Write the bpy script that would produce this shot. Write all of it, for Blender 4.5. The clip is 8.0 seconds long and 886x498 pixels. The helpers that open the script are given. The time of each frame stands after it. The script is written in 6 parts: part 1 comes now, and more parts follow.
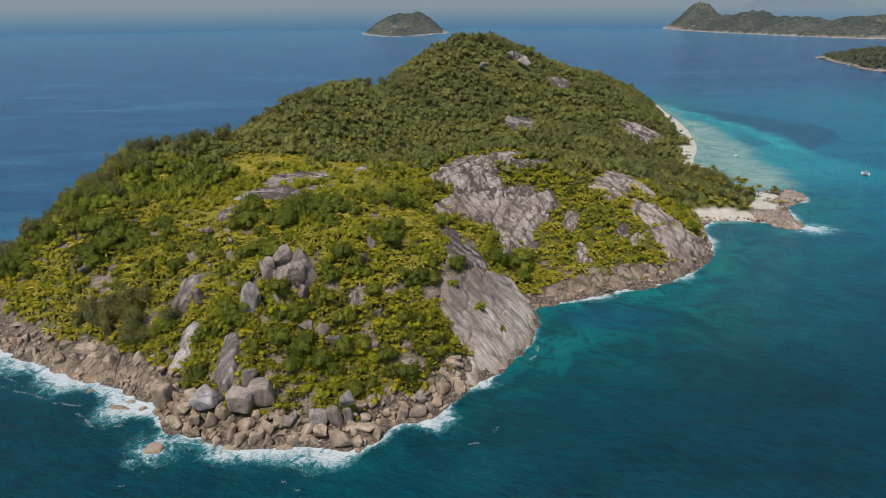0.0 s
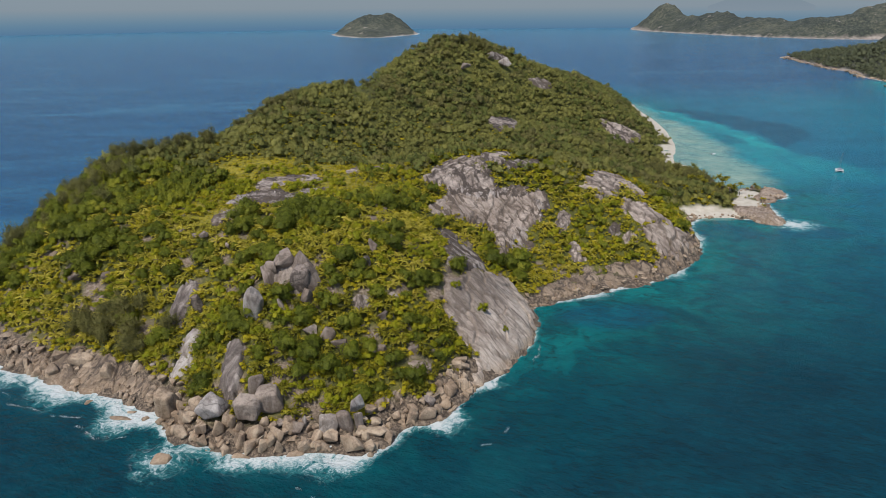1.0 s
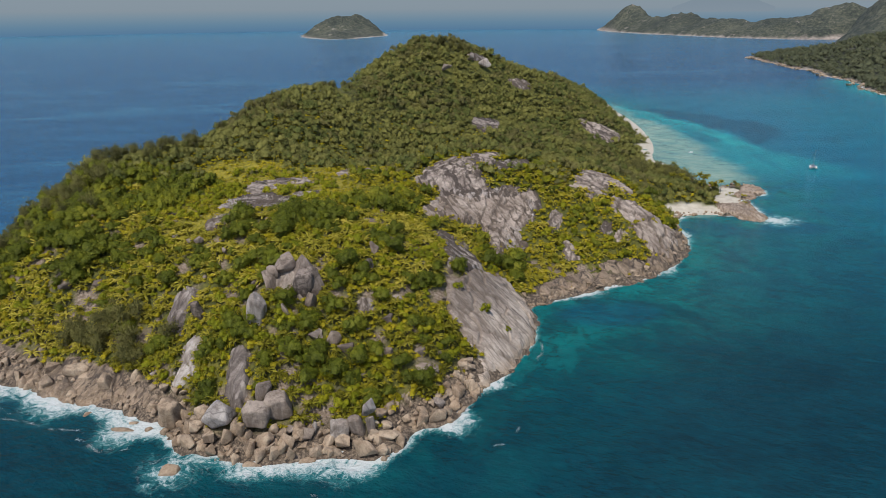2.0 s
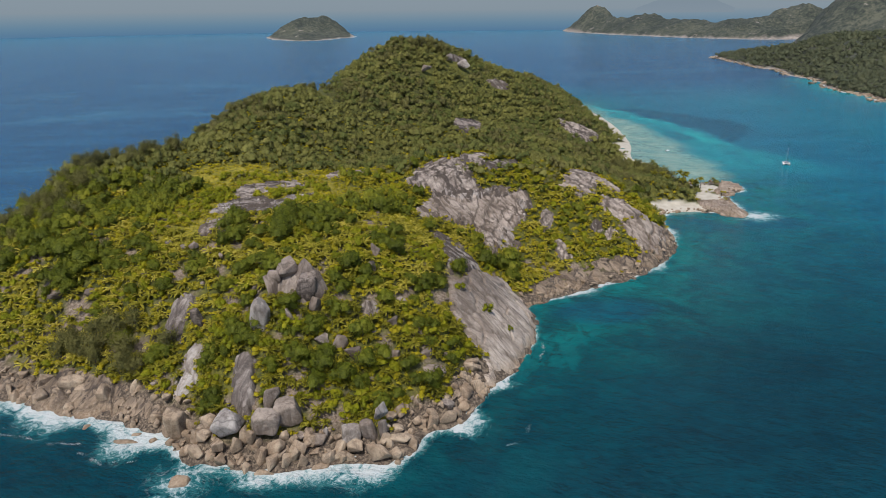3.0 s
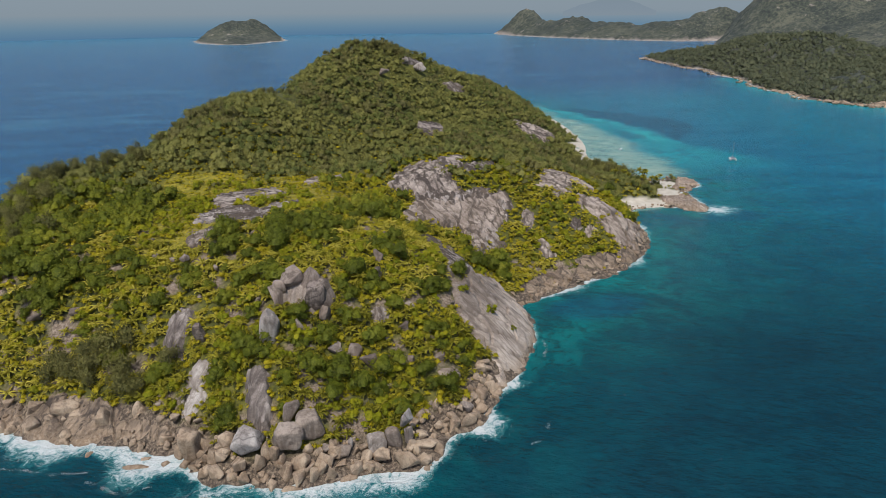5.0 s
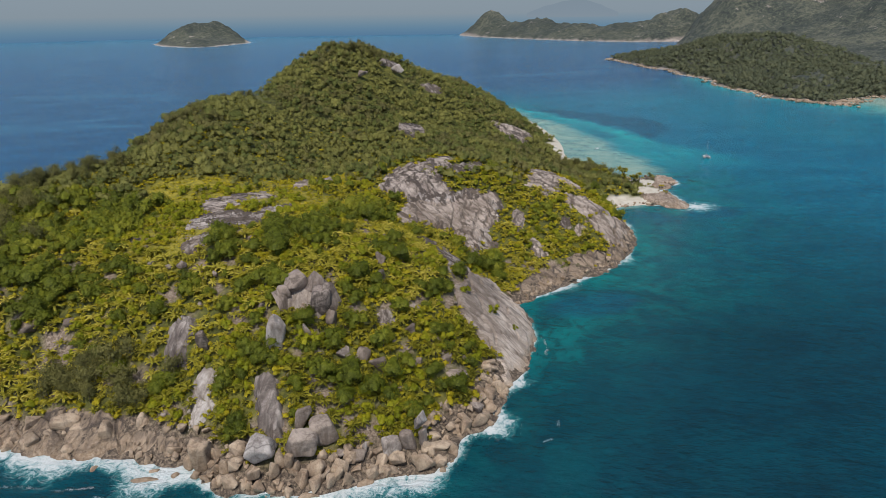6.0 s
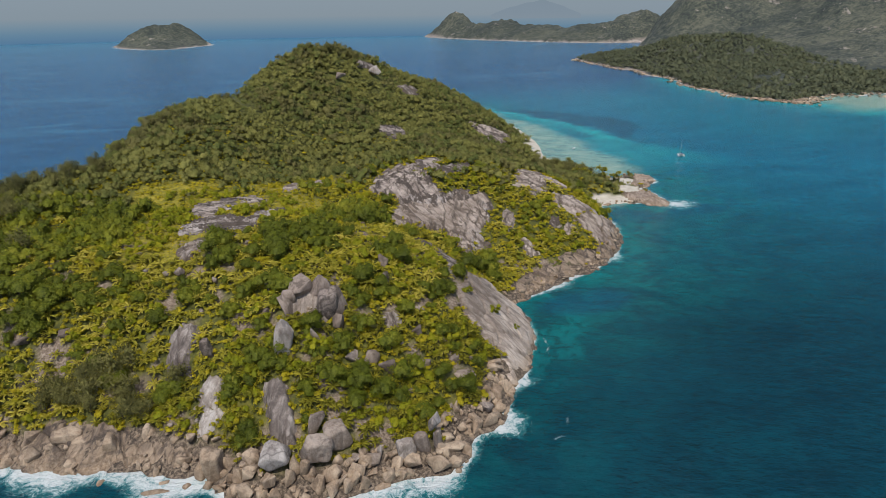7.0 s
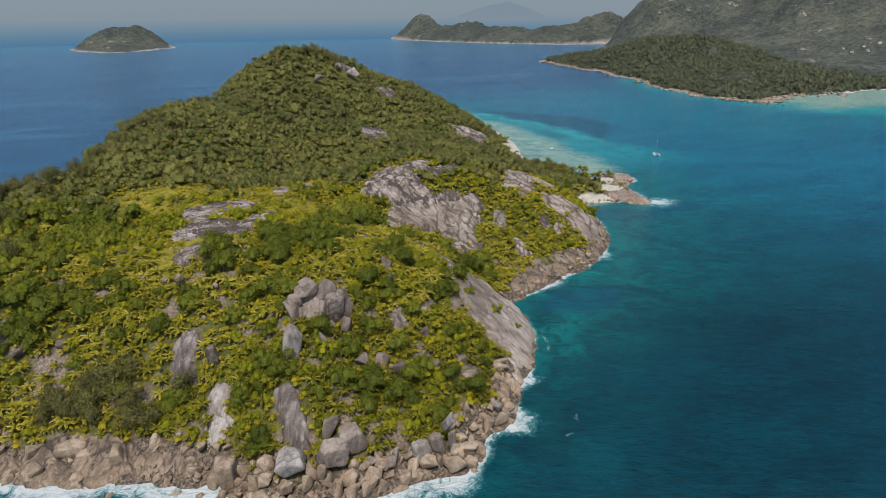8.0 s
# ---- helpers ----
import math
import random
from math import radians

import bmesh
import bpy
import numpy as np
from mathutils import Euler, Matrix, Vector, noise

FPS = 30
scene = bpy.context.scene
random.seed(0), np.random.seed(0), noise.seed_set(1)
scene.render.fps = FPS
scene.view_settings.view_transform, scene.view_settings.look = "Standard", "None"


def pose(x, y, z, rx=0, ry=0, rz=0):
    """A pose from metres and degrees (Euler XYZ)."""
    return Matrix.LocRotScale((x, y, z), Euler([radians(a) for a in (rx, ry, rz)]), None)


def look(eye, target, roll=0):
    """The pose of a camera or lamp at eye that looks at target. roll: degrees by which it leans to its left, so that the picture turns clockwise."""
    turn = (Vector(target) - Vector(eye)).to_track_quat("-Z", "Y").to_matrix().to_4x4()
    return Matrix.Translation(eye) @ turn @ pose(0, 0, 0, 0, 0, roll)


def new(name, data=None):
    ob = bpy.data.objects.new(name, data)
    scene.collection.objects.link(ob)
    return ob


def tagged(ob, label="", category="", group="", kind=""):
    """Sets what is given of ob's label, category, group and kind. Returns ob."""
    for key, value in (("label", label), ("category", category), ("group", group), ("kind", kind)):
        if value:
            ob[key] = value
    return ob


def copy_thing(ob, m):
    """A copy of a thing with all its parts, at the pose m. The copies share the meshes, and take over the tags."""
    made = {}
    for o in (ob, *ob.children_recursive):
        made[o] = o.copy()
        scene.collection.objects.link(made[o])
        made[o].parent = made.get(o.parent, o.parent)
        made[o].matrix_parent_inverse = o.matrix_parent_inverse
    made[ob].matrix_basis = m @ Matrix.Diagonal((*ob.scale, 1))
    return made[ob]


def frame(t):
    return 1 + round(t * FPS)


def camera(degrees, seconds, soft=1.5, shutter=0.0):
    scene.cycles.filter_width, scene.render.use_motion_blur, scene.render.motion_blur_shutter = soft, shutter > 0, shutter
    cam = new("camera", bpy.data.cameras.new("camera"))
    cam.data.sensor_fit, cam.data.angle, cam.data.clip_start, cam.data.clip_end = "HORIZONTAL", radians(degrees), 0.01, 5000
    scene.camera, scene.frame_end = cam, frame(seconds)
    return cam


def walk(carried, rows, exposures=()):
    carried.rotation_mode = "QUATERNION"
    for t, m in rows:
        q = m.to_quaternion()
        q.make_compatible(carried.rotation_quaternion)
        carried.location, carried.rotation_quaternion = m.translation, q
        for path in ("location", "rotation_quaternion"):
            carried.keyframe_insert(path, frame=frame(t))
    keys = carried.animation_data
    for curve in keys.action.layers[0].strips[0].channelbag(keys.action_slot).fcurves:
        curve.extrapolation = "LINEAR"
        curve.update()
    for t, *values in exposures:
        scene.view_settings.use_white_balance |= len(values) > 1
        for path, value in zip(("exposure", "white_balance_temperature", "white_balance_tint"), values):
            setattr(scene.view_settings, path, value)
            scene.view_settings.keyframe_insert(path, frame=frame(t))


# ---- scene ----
cam = camera(69.4, 8.0, 0.85)
PATH = [
    (0, (-0.617, 0.524, 149.638), (-0.647, 2.395, 148.93), -0.4),
    (0.5, (-7.337, 0.811, 149.62), (-7.323, 2.682, 148.914), -0.4),
    (1, (-14.132, 1.203, 149.627), (-14.075, 3.074, 148.922), -0.4),
    (1.5, (-21.076, 1.778, 149.621), (-20.974, 3.647, 148.918), -0.4),
    (3, (-42.411, 4.474, 149.553), (-42.168, 6.332, 148.853), -0.5),
    (3.5, (-49.613, 5.695, 149.549), (-49.321, 7.546, 148.851), -0.5),
    (4, (-56.921, 7.133, 149.559), (-56.58, 8.976, 148.863), -0.5),
    (4.5, (-64.276, 8.756, 149.598), (-63.886, 10.591, 148.903), -0.5),
    (6, (-86.364, 14.34, 149.862), (-85.828, 16.139, 149.172), -0.6),
    (6.5, (-93.763, 16.537, 149.929), (-93.178, 18.322, 149.24), -0.65),
    (7, (-101.205, 18.985, 149.987), (-100.571, 20.753, 149.3), -0.65),
    (7.5, (-108.562, 21.531, 150.016), (-107.88, 23.282, 149.33), -0.65),
    (8, (-115.762, 24.07, 150.033), (-115.034, 25.803, 149.35), -0.65),
]
walk(cam, [(t, look(eye, target, roll)) for t, eye, target, roll in PATH])

# ---- light ----
SUN_AZIMUTH, SUN_HEIGHT = 206.0, 60.0      # degrees clockwise from +y, degrees above the sea
world = bpy.data.worlds.new("sky")
scene.world = world
world.use_nodes = True
sky = world.node_tree.nodes.new("ShaderNodeTexSky")
sky.sky_type, sky.sun_disc = "NISHITA", False
sky.sun_elevation, sky.sun_rotation = radians(SUN_HEIGHT), radians(SUN_AZIMUTH)
sky.air_density, sky.dust_density, sky.ozone_density = 1.0, 1.5, 1.2
world.node_tree.nodes["Background"].inputs["Strength"].default_value = 0.134
world.node_tree.links.new(sky.outputs["Color"], world.node_tree.nodes["Background"].inputs["Color"])
lamp = bpy.data.lights.new("sun", "SUN")
lamp.energy, lamp.angle, lamp.color = 3.3, radians(0.6), (1.0, 0.95, 0.87)
sun = new("sun", lamp)
way = Vector((math.sin(radians(SUN_AZIMUTH)) * math.cos(radians(SUN_HEIGHT)), math.cos(radians(SUN_AZIMUTH)) * math.cos(radians(SUN_HEIGHT)), math.sin(radians(SUN_HEIGHT))))
sun.matrix_world = look(way * 900, (0, 0, 0))
scene.view_settings.exposure = 0.0


# ---- materials ----
class Nodes:
    """A short way to write node materials."""

    def __init__(self, name):
        self.mat = bpy.data.materials.new(name)
        self.mat.use_nodes = True
        self.tree = self.mat.node_tree
        self.shader = self.tree.nodes["Principled BSDF"]
        self.out = self.tree.nodes["Material Output"]
        self.place = self.add("ShaderNodeNewGeometry").outputs["Position"]

    def add(self, kind):
        return self.tree.nodes.new(kind)

    def put(self, socket, value):
        if isinstance(value, bpy.types.NodeSocket):
            self.tree.links.new(value, socket)
        else:
            socket.default_value = value

    def noise(self, scale, detail=4.0, rough=0.55, stretch=None, warp=0.0, place=None, spin=0.0):
        node = self.add("ShaderNodeTexNoise")
        source = self.place if place is None else place
        if stretch:
            turn = self.add("ShaderNodeMapping")
            self.put(turn.inputs["Vector"], source)
            if spin:
                turn.vector_type = "TEXTURE"
                turn.inputs["Rotation"].default_value = (0.0, 0.0, spin)
                stretch = tuple(1.0 / k for k in stretch)
            turn.inputs["Scale"].default_value = stretch
            source = turn.outputs["Vector"]
        self.put(node.inputs["Vector"], source)
        node.inputs["Scale"].default_value, node.inputs["Detail"].default_value = scale, detail
        node.inputs["Roughness"].default_value, node.inputs["Distortion"].default_value = rough, warp
        return node.outputs["Fac"]

    def warped(self, scale):
        node = self.add("ShaderNodeTexNoise")
        self.put(node.inputs["Vector"], self.place)
        node.inputs["Scale"].default_value = scale
        node.inputs["Detail"].default_value = 3.0
        spread = self.add("ShaderNodeVectorMath")
        spread.operation = "MULTIPLY_ADD"
        self.put(spread.inputs[0], node.outputs["Color"])
        spread.inputs[1].default_value, spread.inputs[2].default_value = (9.0, 9.0, 9.0), (-4.5, -4.5, -4.5)
        add = self.add("ShaderNodeVectorMath")
        self.put(add.inputs[0], self.place)
        self.put(add.inputs[1], spread.outputs[0])
        return add.outputs[0]

    def ramp(self, fac, *stops):
        node = self.add("ShaderNodeValToRGB")
        while len(node.color_ramp.elements) < len(stops):
            node.color_ramp.elements.new(0.5)
        for e, (at, colour) in zip(node.color_ramp.elements, stops):
            e.position = at
            e.color = (*colour, 1.0) if isinstance(colour, tuple) else (colour, colour, colour, 1.0)
        self.put(node.inputs["Fac"], fac)
        return node.outputs["Color"]

    def mix(self, fac, a, b, how="MIX"):
        node = self.add("ShaderNodeMix")
        node.data_type, node.blend_type = "RGBA", how
        self.put(node.inputs[0], fac)
        for socket, value in ((node.inputs[6], a), (node.inputs[7], b)):
            self.put(socket, (*value, 1.0) if isinstance(value, tuple) else value)
        return node.outputs[2]

    def maths(self, how, a, b=0.0, clamp=False):
        node = self.add("ShaderNodeMath")
        node.operation, node.use_clamp = how, clamp
        self.put(node.inputs[0], a)
        self.put(node.inputs[1], b)
        return node.outputs[0]

    def field(self, name):
        node = self.add("ShaderNodeAttribute")
        node.attribute_name = name
        return node.outputs["Fac"]

    def finish(self, colour, rough=0.8, bump=None, strength=0.5, depth=1.0, **inputs):
        self.put(self.shader.inputs["Base Color"], (*colour, 1.0) if isinstance(colour, tuple) else colour)
        self.put(self.shader.inputs["Roughness"], rough)
        for key, value in inputs.items():
            self.put(self.shader.inputs[key.replace("_", " ")], value)
        if bump is not None:
            node = self.add("ShaderNodeBump")
            node.inputs["Strength"].default_value, node.inputs["Distance"].default_value = strength, depth
            self.put(node.inputs["Height"], bump)
            self.put(self.shader.inputs["Normal"], node.outputs["Normal"])
        return self.mat


def leaf_material(name, dark, mid, light, lit=0.22, islands=True, round_by=0.68):
    """Leaves: hue by plant or clump, a little light through them, and the soft shading of a whole crown."""
    n = Nodes(name)
    geo = n.add("ShaderNodeNewGeometry")
    info = n.add("ShaderNodeObjectInfo")
    broad = n.noise(0.035, 3.0)
    plants = n.noise(0.16, 2.0)
    chance = geo.outputs["Random Per Island"] if islands else info.outputs["Random"]
    k = n.maths("ADD", n.maths("MULTIPLY", chance, 0.2), n.maths("MULTIPLY", n.maths("SUBTRACT", n.noise(1.5, 4.0, 0.7), 0.5), 0.9))
    k = n.maths("ADD", k, n.maths("MULTIPLY", broad, 0.5))
    k = n.maths("ADD", k, n.maths("MULTIPLY", plants, 0.5))
    k = n.maths("ADD", k, n.maths("MULTIPLY", info.outputs["Random"], 0.1))
    k = n.maths("ADD", k, n.maths("MULTIPLY", n.field("tone"), 0.3))
    colour = n.ramp(n.maths("SUBTRACT", k, 0.25), (0.18, dark), (0.5, mid), (0.86, light))
    n.finish(colour, 0.62)
    n.shader.inputs["Specular IOR Level"].default_value = 0.2
    glow = n.add("ShaderNodeBsdfTranslucent")
    n.put(glow.inputs["Color"], colour)
    outward = n.add("ShaderNodeAttribute")
    outward.attribute_name = "outward"
    turned = n.add("ShaderNodeVectorTransform")
    turned.vector_type, turned.convert_from, turned.convert_to = "NORMAL", "OBJECT", "WORLD"
    n.put(turned.inputs[0], outward.outputs["Vector"])
    blend = n.add("ShaderNodeMix")
    blend.data_type = "VECTOR"
    blend.inputs[0].default_value = round_by
    n.put(blend.inputs[4], geo.outputs["Normal"])
    n.put(blend.inputs[5], turned.outputs[0])
    unit = n.add("ShaderNodeVectorMath")
    unit.operation = "NORMALIZE"
    n.put(unit.inputs[0], blend.outputs[1])
    n.put(n.shader.inputs["Normal"], unit.outputs[0])
    n.put(glow.inputs["Normal"], unit.outputs[0])
    both = n.add("ShaderNodeMixShader")
    both.inputs[0].default_value = lit
    n.put(both.inputs[1], n.shader.outputs[0])
    n.put(both.inputs[2], glow.outputs[0])
    n.put(n.out.inputs["Surface"], both.outputs[0])
    return n.mat


def rock_material(name, low, mid, high, streak=0.55, lichen=0.5, tan=0.0, joints=0.8, turn=0.0, slope=True, washed=0.0, cover=0.49):
    """Weathered granite: grain, slabs parted by dark joints, brown lichen spreading from the joints, water streaks down the slope, tan near the tide line."""
    n = Nodes(name)
    grain = n.noise(1.3, 8.0, 0.7)
    broad = n.noise(0.1, 5.0, 0.6, warp=0.4)
    tone = n.maths("ADD", n.maths("MULTIPLY", grain, 0.3), n.maths("MULTIPLY", broad, 0.7))
    if slope:
        flow = n.add("ShaderNodeCombineXYZ")
        n.put(flow.inputs[0], n.field("across"))
        n.put(flow.inputs[1], n.maths("MULTIPLY", n.field("down"), 0.09))
        runs = n.noise(0.5, 6.0, 0.66, warp=0.35, place=flow.outputs[0])
        pale = n.noise(0.22, 4.0, 0.6, warp=0.6, place=flow.outputs[0])
        plan = n.add("ShaderNodeCombineXYZ")
        wave = n.noise(0.11, 4.0, 0.6)
        n.put(plan.inputs[0], n.maths("ADD", n.field("across"), n.maths("MULTIPLY", wave, 7.0)))
        n.put(plan.inputs[1], n.maths("ADD", n.field("down"), n.maths("MULTIPLY", n.noise(0.14, 4.0, 0.6), 9.0)))
        spot = plan.outputs[0]
    else:
        runs = n.noise(0.5, 5.0, 0.65, stretch=(1.0, 1.0, 0.13), warp=0.4)
        pale = n.noise(0.3, 4.0, 0.6, stretch=(1.0, 1.0, 0.25), warp=0.6)
        spot = n.warped(0.12)
    colour = n.ramp(tone, (0.36, low), (0.47, mid), (0.6, high))
    colour = n.mix(n.maths("MULTIPLY", n.ramp(pale, (0.5, 0.0), (0.66, 1.0)), 0.6), colour, high)
    if washed:
        height = n.add("ShaderNodeSeparateXYZ")
        n.put(height.inputs[0], n.place)
        reach = n.maths("ADD", height.outputs["Z"], n.maths("MULTIPLY", n.maths("SUBTRACT", n.noise(0.06, 4.0, 0.6, place=flow.outputs[0]), 0.5), 40.0))
        scour = n.ramp(n.maths("DIVIDE", reach, 40.0), (0.12, 1.0), (0.5, 0.0))
        crusted = n.ramp(n.maths("DIVIDE", reach, 40.0), (0.4, 0.0), (0.8, 0.75))
        colour = n.mix(crusted, colour, n.ramp(grain, (0.38, (0.075, 0.06, 0.053)), (0.6, (0.175, 0.145, 0.13))))
        colour = n.mix(n.maths("MULTIPLY", scour, washed), colour, n.ramp(grain, (0.35, tuple(0.72 * c for c in high)), (0.6, high)))
    colour = n.mix(n.maths("MULTIPLY", n.ramp(runs, (0.5, 0.0), (0.66, 1.0)), streak), colour, (0.085, 0.065, 0.056))
    # joints: borders of long cells lying along one strike
    bend = n.add("ShaderNodeMapping")
    n.put(bend.inputs["Vector"], spot)
    bend.inputs["Rotation"].default_value = (0.0, 0.0, turn) if slope else (0.3, 0.2, turn)
    bend.inputs["Scale"].default_value = (0.2, 0.085, 0.1) if slope else (0.08, 0.14, 0.1)
    web = n.add("ShaderNodeTexVoronoi")
    web.feature = "DISTANCE_TO_EDGE"
    n.put(web.inputs["Vector"], bend.outputs["Vector"])
    web.inputs["Scale"].default_value = 1.0
    gap = web.outputs["Distance"]
    if slope:
        lie = n.add("ShaderNodeMapping")
        n.put(lie.inputs["Vector"], bend.outputs["Vector"])
        lie.inputs["Scale"].default_value = (1.0, 0.75, 1.0)
        patch = n.noise(0.85, 9.0, 0.68, warp=0.4, place=lie.outputs["Vector"])
    else:
        patch = n.noise(0.075, 9.0, 0.72, warp=0.5)
    crust = n.ramp(n.maths("ADD", n.maths("MULTIPLY", gap, 0.55), n.maths("MULTIPLY", n.maths("SUBTRACT", patch, cover), 1.9)), (0.0, 1.0), (0.09, 0.0))
    colour = n.mix(n.maths("MULTIPLY", crust, lichen), colour, n.ramp(grain, (0.4, (0.022, 0.016, 0.014)), (0.6, (0.062, 0.047, 0.041))))
    line = n.ramp(n.maths("ADD", gap, n.maths("MULTIPLY", grain, 0.03)), (0.03, 1.0), (0.055, 0.0))
    line = n.maths("MULTIPLY", line, n.ramp(n.noise(0.09, 3.0), (0.42, 0.0), (0.52, 1.0)))
    if slope:
        worn = n.maths("MULTIPLY", n.field("seam"), n.ramp(n.noise(0.8, 4.0, 0.7), (0.33, 0.4), (0.52, 1.0)))
        line = n.maths("MAXIMUM", n.maths("MULTIPLY", line, 0.6), worn)
    colour = n.mix(n.maths("MULTIPLY", line, joints), colour, (0.04, 0.03, 0.026))
    info = n.add("ShaderNodeObjectInfo")
    colour = n.mix(n.maths("MULTIPLY", info.outputs["Random"], 0.4), colour, n.mix(0.6, colour, (0.3, 0.22, 0.15)))
    if tan:
        height = n.add("ShaderNodeSeparateXYZ")
        n.put(height.inputs[0], n.place)
        edge = n.maths("ADD", height.outputs["Z"], n.maths("MULTIPLY", n.noise(0.25, 3.0), 6.0))
        fresh = n.ramp(n.maths("DIVIDE", edge, 16.0), (0.16, 1.0), (0.5, 0.0))
        colour = n.mix(n.maths("MULTIPLY", fresh, tan), colour, n.ramp(n.noise(0.9, 6.0, 0.7), (0.36, (0.17, 0.11, 0.064)), (0.5, (0.33, 0.235, 0.152)), (0.64, (0.47, 0.37, 0.27))))
        wet = n.ramp(n.maths("DIVIDE", edge, 16.0), (0.16, 1.0), (0.23, 0.0))
        colour = n.mix(n.maths("MULTIPLY", wet, 0.65), colour, (0.1, 0.063, 0.038))
    bump = n.maths("ADD", n.maths("MULTIPLY", grain, 0.4), n.maths("SUBTRACT", n.maths("MULTIPLY", runs, 0.3), n.maths("MULTIPLY", line, 1.2 * joints * joints)))
    return n.finish(colour, 0.85, bump, 0.8, 0.6)


GRANITE = rock_material("granite", (0.088, 0.065, 0.055), (0.245, 0.198, 0.17), (0.42, 0.355, 0.31), 0.45, 0.95, tan=0.75, turn=2.15, cover=0.478)
GRANITE_CLIFF = rock_material("granite_cliff", (0.125, 0.096, 0.081), (0.235, 0.188, 0.16), (0.58, 0.5, 0.435), 0.95, 0.5, tan=0.9, joints=0.4, turn=0.35, washed=0.85, cover=0.45)
GRANITE_BLUFF = rock_material("granite_bluff", (0.15, 0.117, 0.1), (0.27, 0.218, 0.187), (0.44, 0.375, 0.325), 0.55, 0.7, tan=0.6, joints=0.85, turn=0.9, cover=0.455)
GRANITE_WALL = rock_material("granite_wall", (0.09, 0.073, 0.066), (0.16, 0.132, 0.118), (0.36, 0.315, 0.285), 0.8, 0.55, tan=0.2, joints=0.5, turn=0.2, cover=0.49)
GRANITE_DARK = rock_material("granite_dark", (0.12, 0.098, 0.09), (0.24, 0.205, 0.188), (0.45, 0.405, 0.378), 0.5, 0.97, turn=1.2, cover=0.53)
SHORE_ROCK = rock_material("shore_rock", (0.09, 0.062, 0.041), (0.182, 0.132, 0.091), (0.315, 0.242, 0.175), 0.5, 0.9, tan=0.7, joints=0.95, turn=-0.7, cover=0.45)
GRANITE_PALE = rock_material("granite_pale", (0.17, 0.148, 0.135), (0.28, 0.252, 0.234), (0.54, 0.51, 0.485), 0.7, 0.12, joints=0.5, turn=0.15)
GRANITE_BLOCK = rock_material("granite_block", (0.09, 0.067, 0.054), (0.175, 0.137, 0.114), (0.34, 0.283, 0.242), 0.55, 0.3, tan=0.25, joints=0.25, slope=False)
GRANITE_CLIFF_BLOCK = rock_material("granite_pale_block", (0.16, 0.136, 0.123), (0.3, 0.262, 0.24), (0.46, 0.42, 0.39), 0.6, 0.3, tan=0.35, joints=0.4, slope=False)
GRANITE_DARK_BLOCK = rock_material("granite_dark_block", (0.075, 0.058, 0.049), (0.15, 0.117, 0.1), (0.27, 0.22, 0.19), 0.75, 0.65, joints=0.3, slope=False)
SHORE_BLOCK = rock_material("shore_block", (0.12, 0.08, 0.05), (0.265, 0.188, 0.125), (0.44, 0.345, 0.25), 0.4, 0.35, tan=0.5, joints=0.2, slope=False)
PALM_LEAF = leaf_material("palm_leaf", (0.116, 0.115, 0.01), (0.387, 0.352, 0.034), (0.704, 0.588, 0.105), 0.44)
BROAD_LEAF = leaf_material("broad_leaf", (0.058, 0.076, 0.007), (0.159, 0.182, 0.015), (0.329, 0.318, 0.029), 0.4)
FOREST_LEAF = leaf_material("forest_leaf", (0.129, 0.134, 0.043), (0.211, 0.215, 0.058), (0.319, 0.305, 0.087), 0.42, round_by=0.85)
SHRUB_LEAF = leaf_material("shrub_leaf", (0.119, 0.119, 0.008), (0.303, 0.273, 0.012), (0.528, 0.429, 0.022), 0.4)
BUSH_LEAF = leaf_material("bush_leaf", (0.125, 0.146, 0.006), (0.25, 0.262, 0.01), (0.41, 0.37, 0.018), 0.4)
TUFT_LEAF = leaf_material("tuft_leaf", (0.2, 0.185, 0.01), (0.36, 0.305, 0.014), (0.5, 0.39, 0.024), 0.36)
NEEDLE = leaf_material("needle", (0.1, 0.098, 0.032), (0.215, 0.205, 0.06), (0.37, 0.33, 0.11), 0.38)
GREY_LEAF = leaf_material("grey_leaf", (0.127, 0.121, 0.046), (0.196, 0.185, 0.062), (0.286, 0.26, 0.088), 0.42, round_by=0.85)
HILL_LEAF = leaf_material("hill_leaf", (0.087, 0.106, 0.034), (0.148, 0.17, 0.043), (0.23, 0.241, 0.065), 0.42, round_by=0.85)
# distant leaves, with grey-blue air haze mixed into their colours
HAZED_LEAF = leaf_material("hazed_leaf", (0.06, 0.074, 0.046), (0.098, 0.114, 0.066), (0.155, 0.162, 0.088), 0.34, False, 0.85)


def bark_material():
    n = Nodes("bark")
    return n.finish(n.ramp(n.noise(3.0, 4.0, stretch=(1, 1, 0.3)), (0.3, (0.06, 0.045, 0.035)), (0.7, (0.17, 0.14, 0.115))), 0.9)


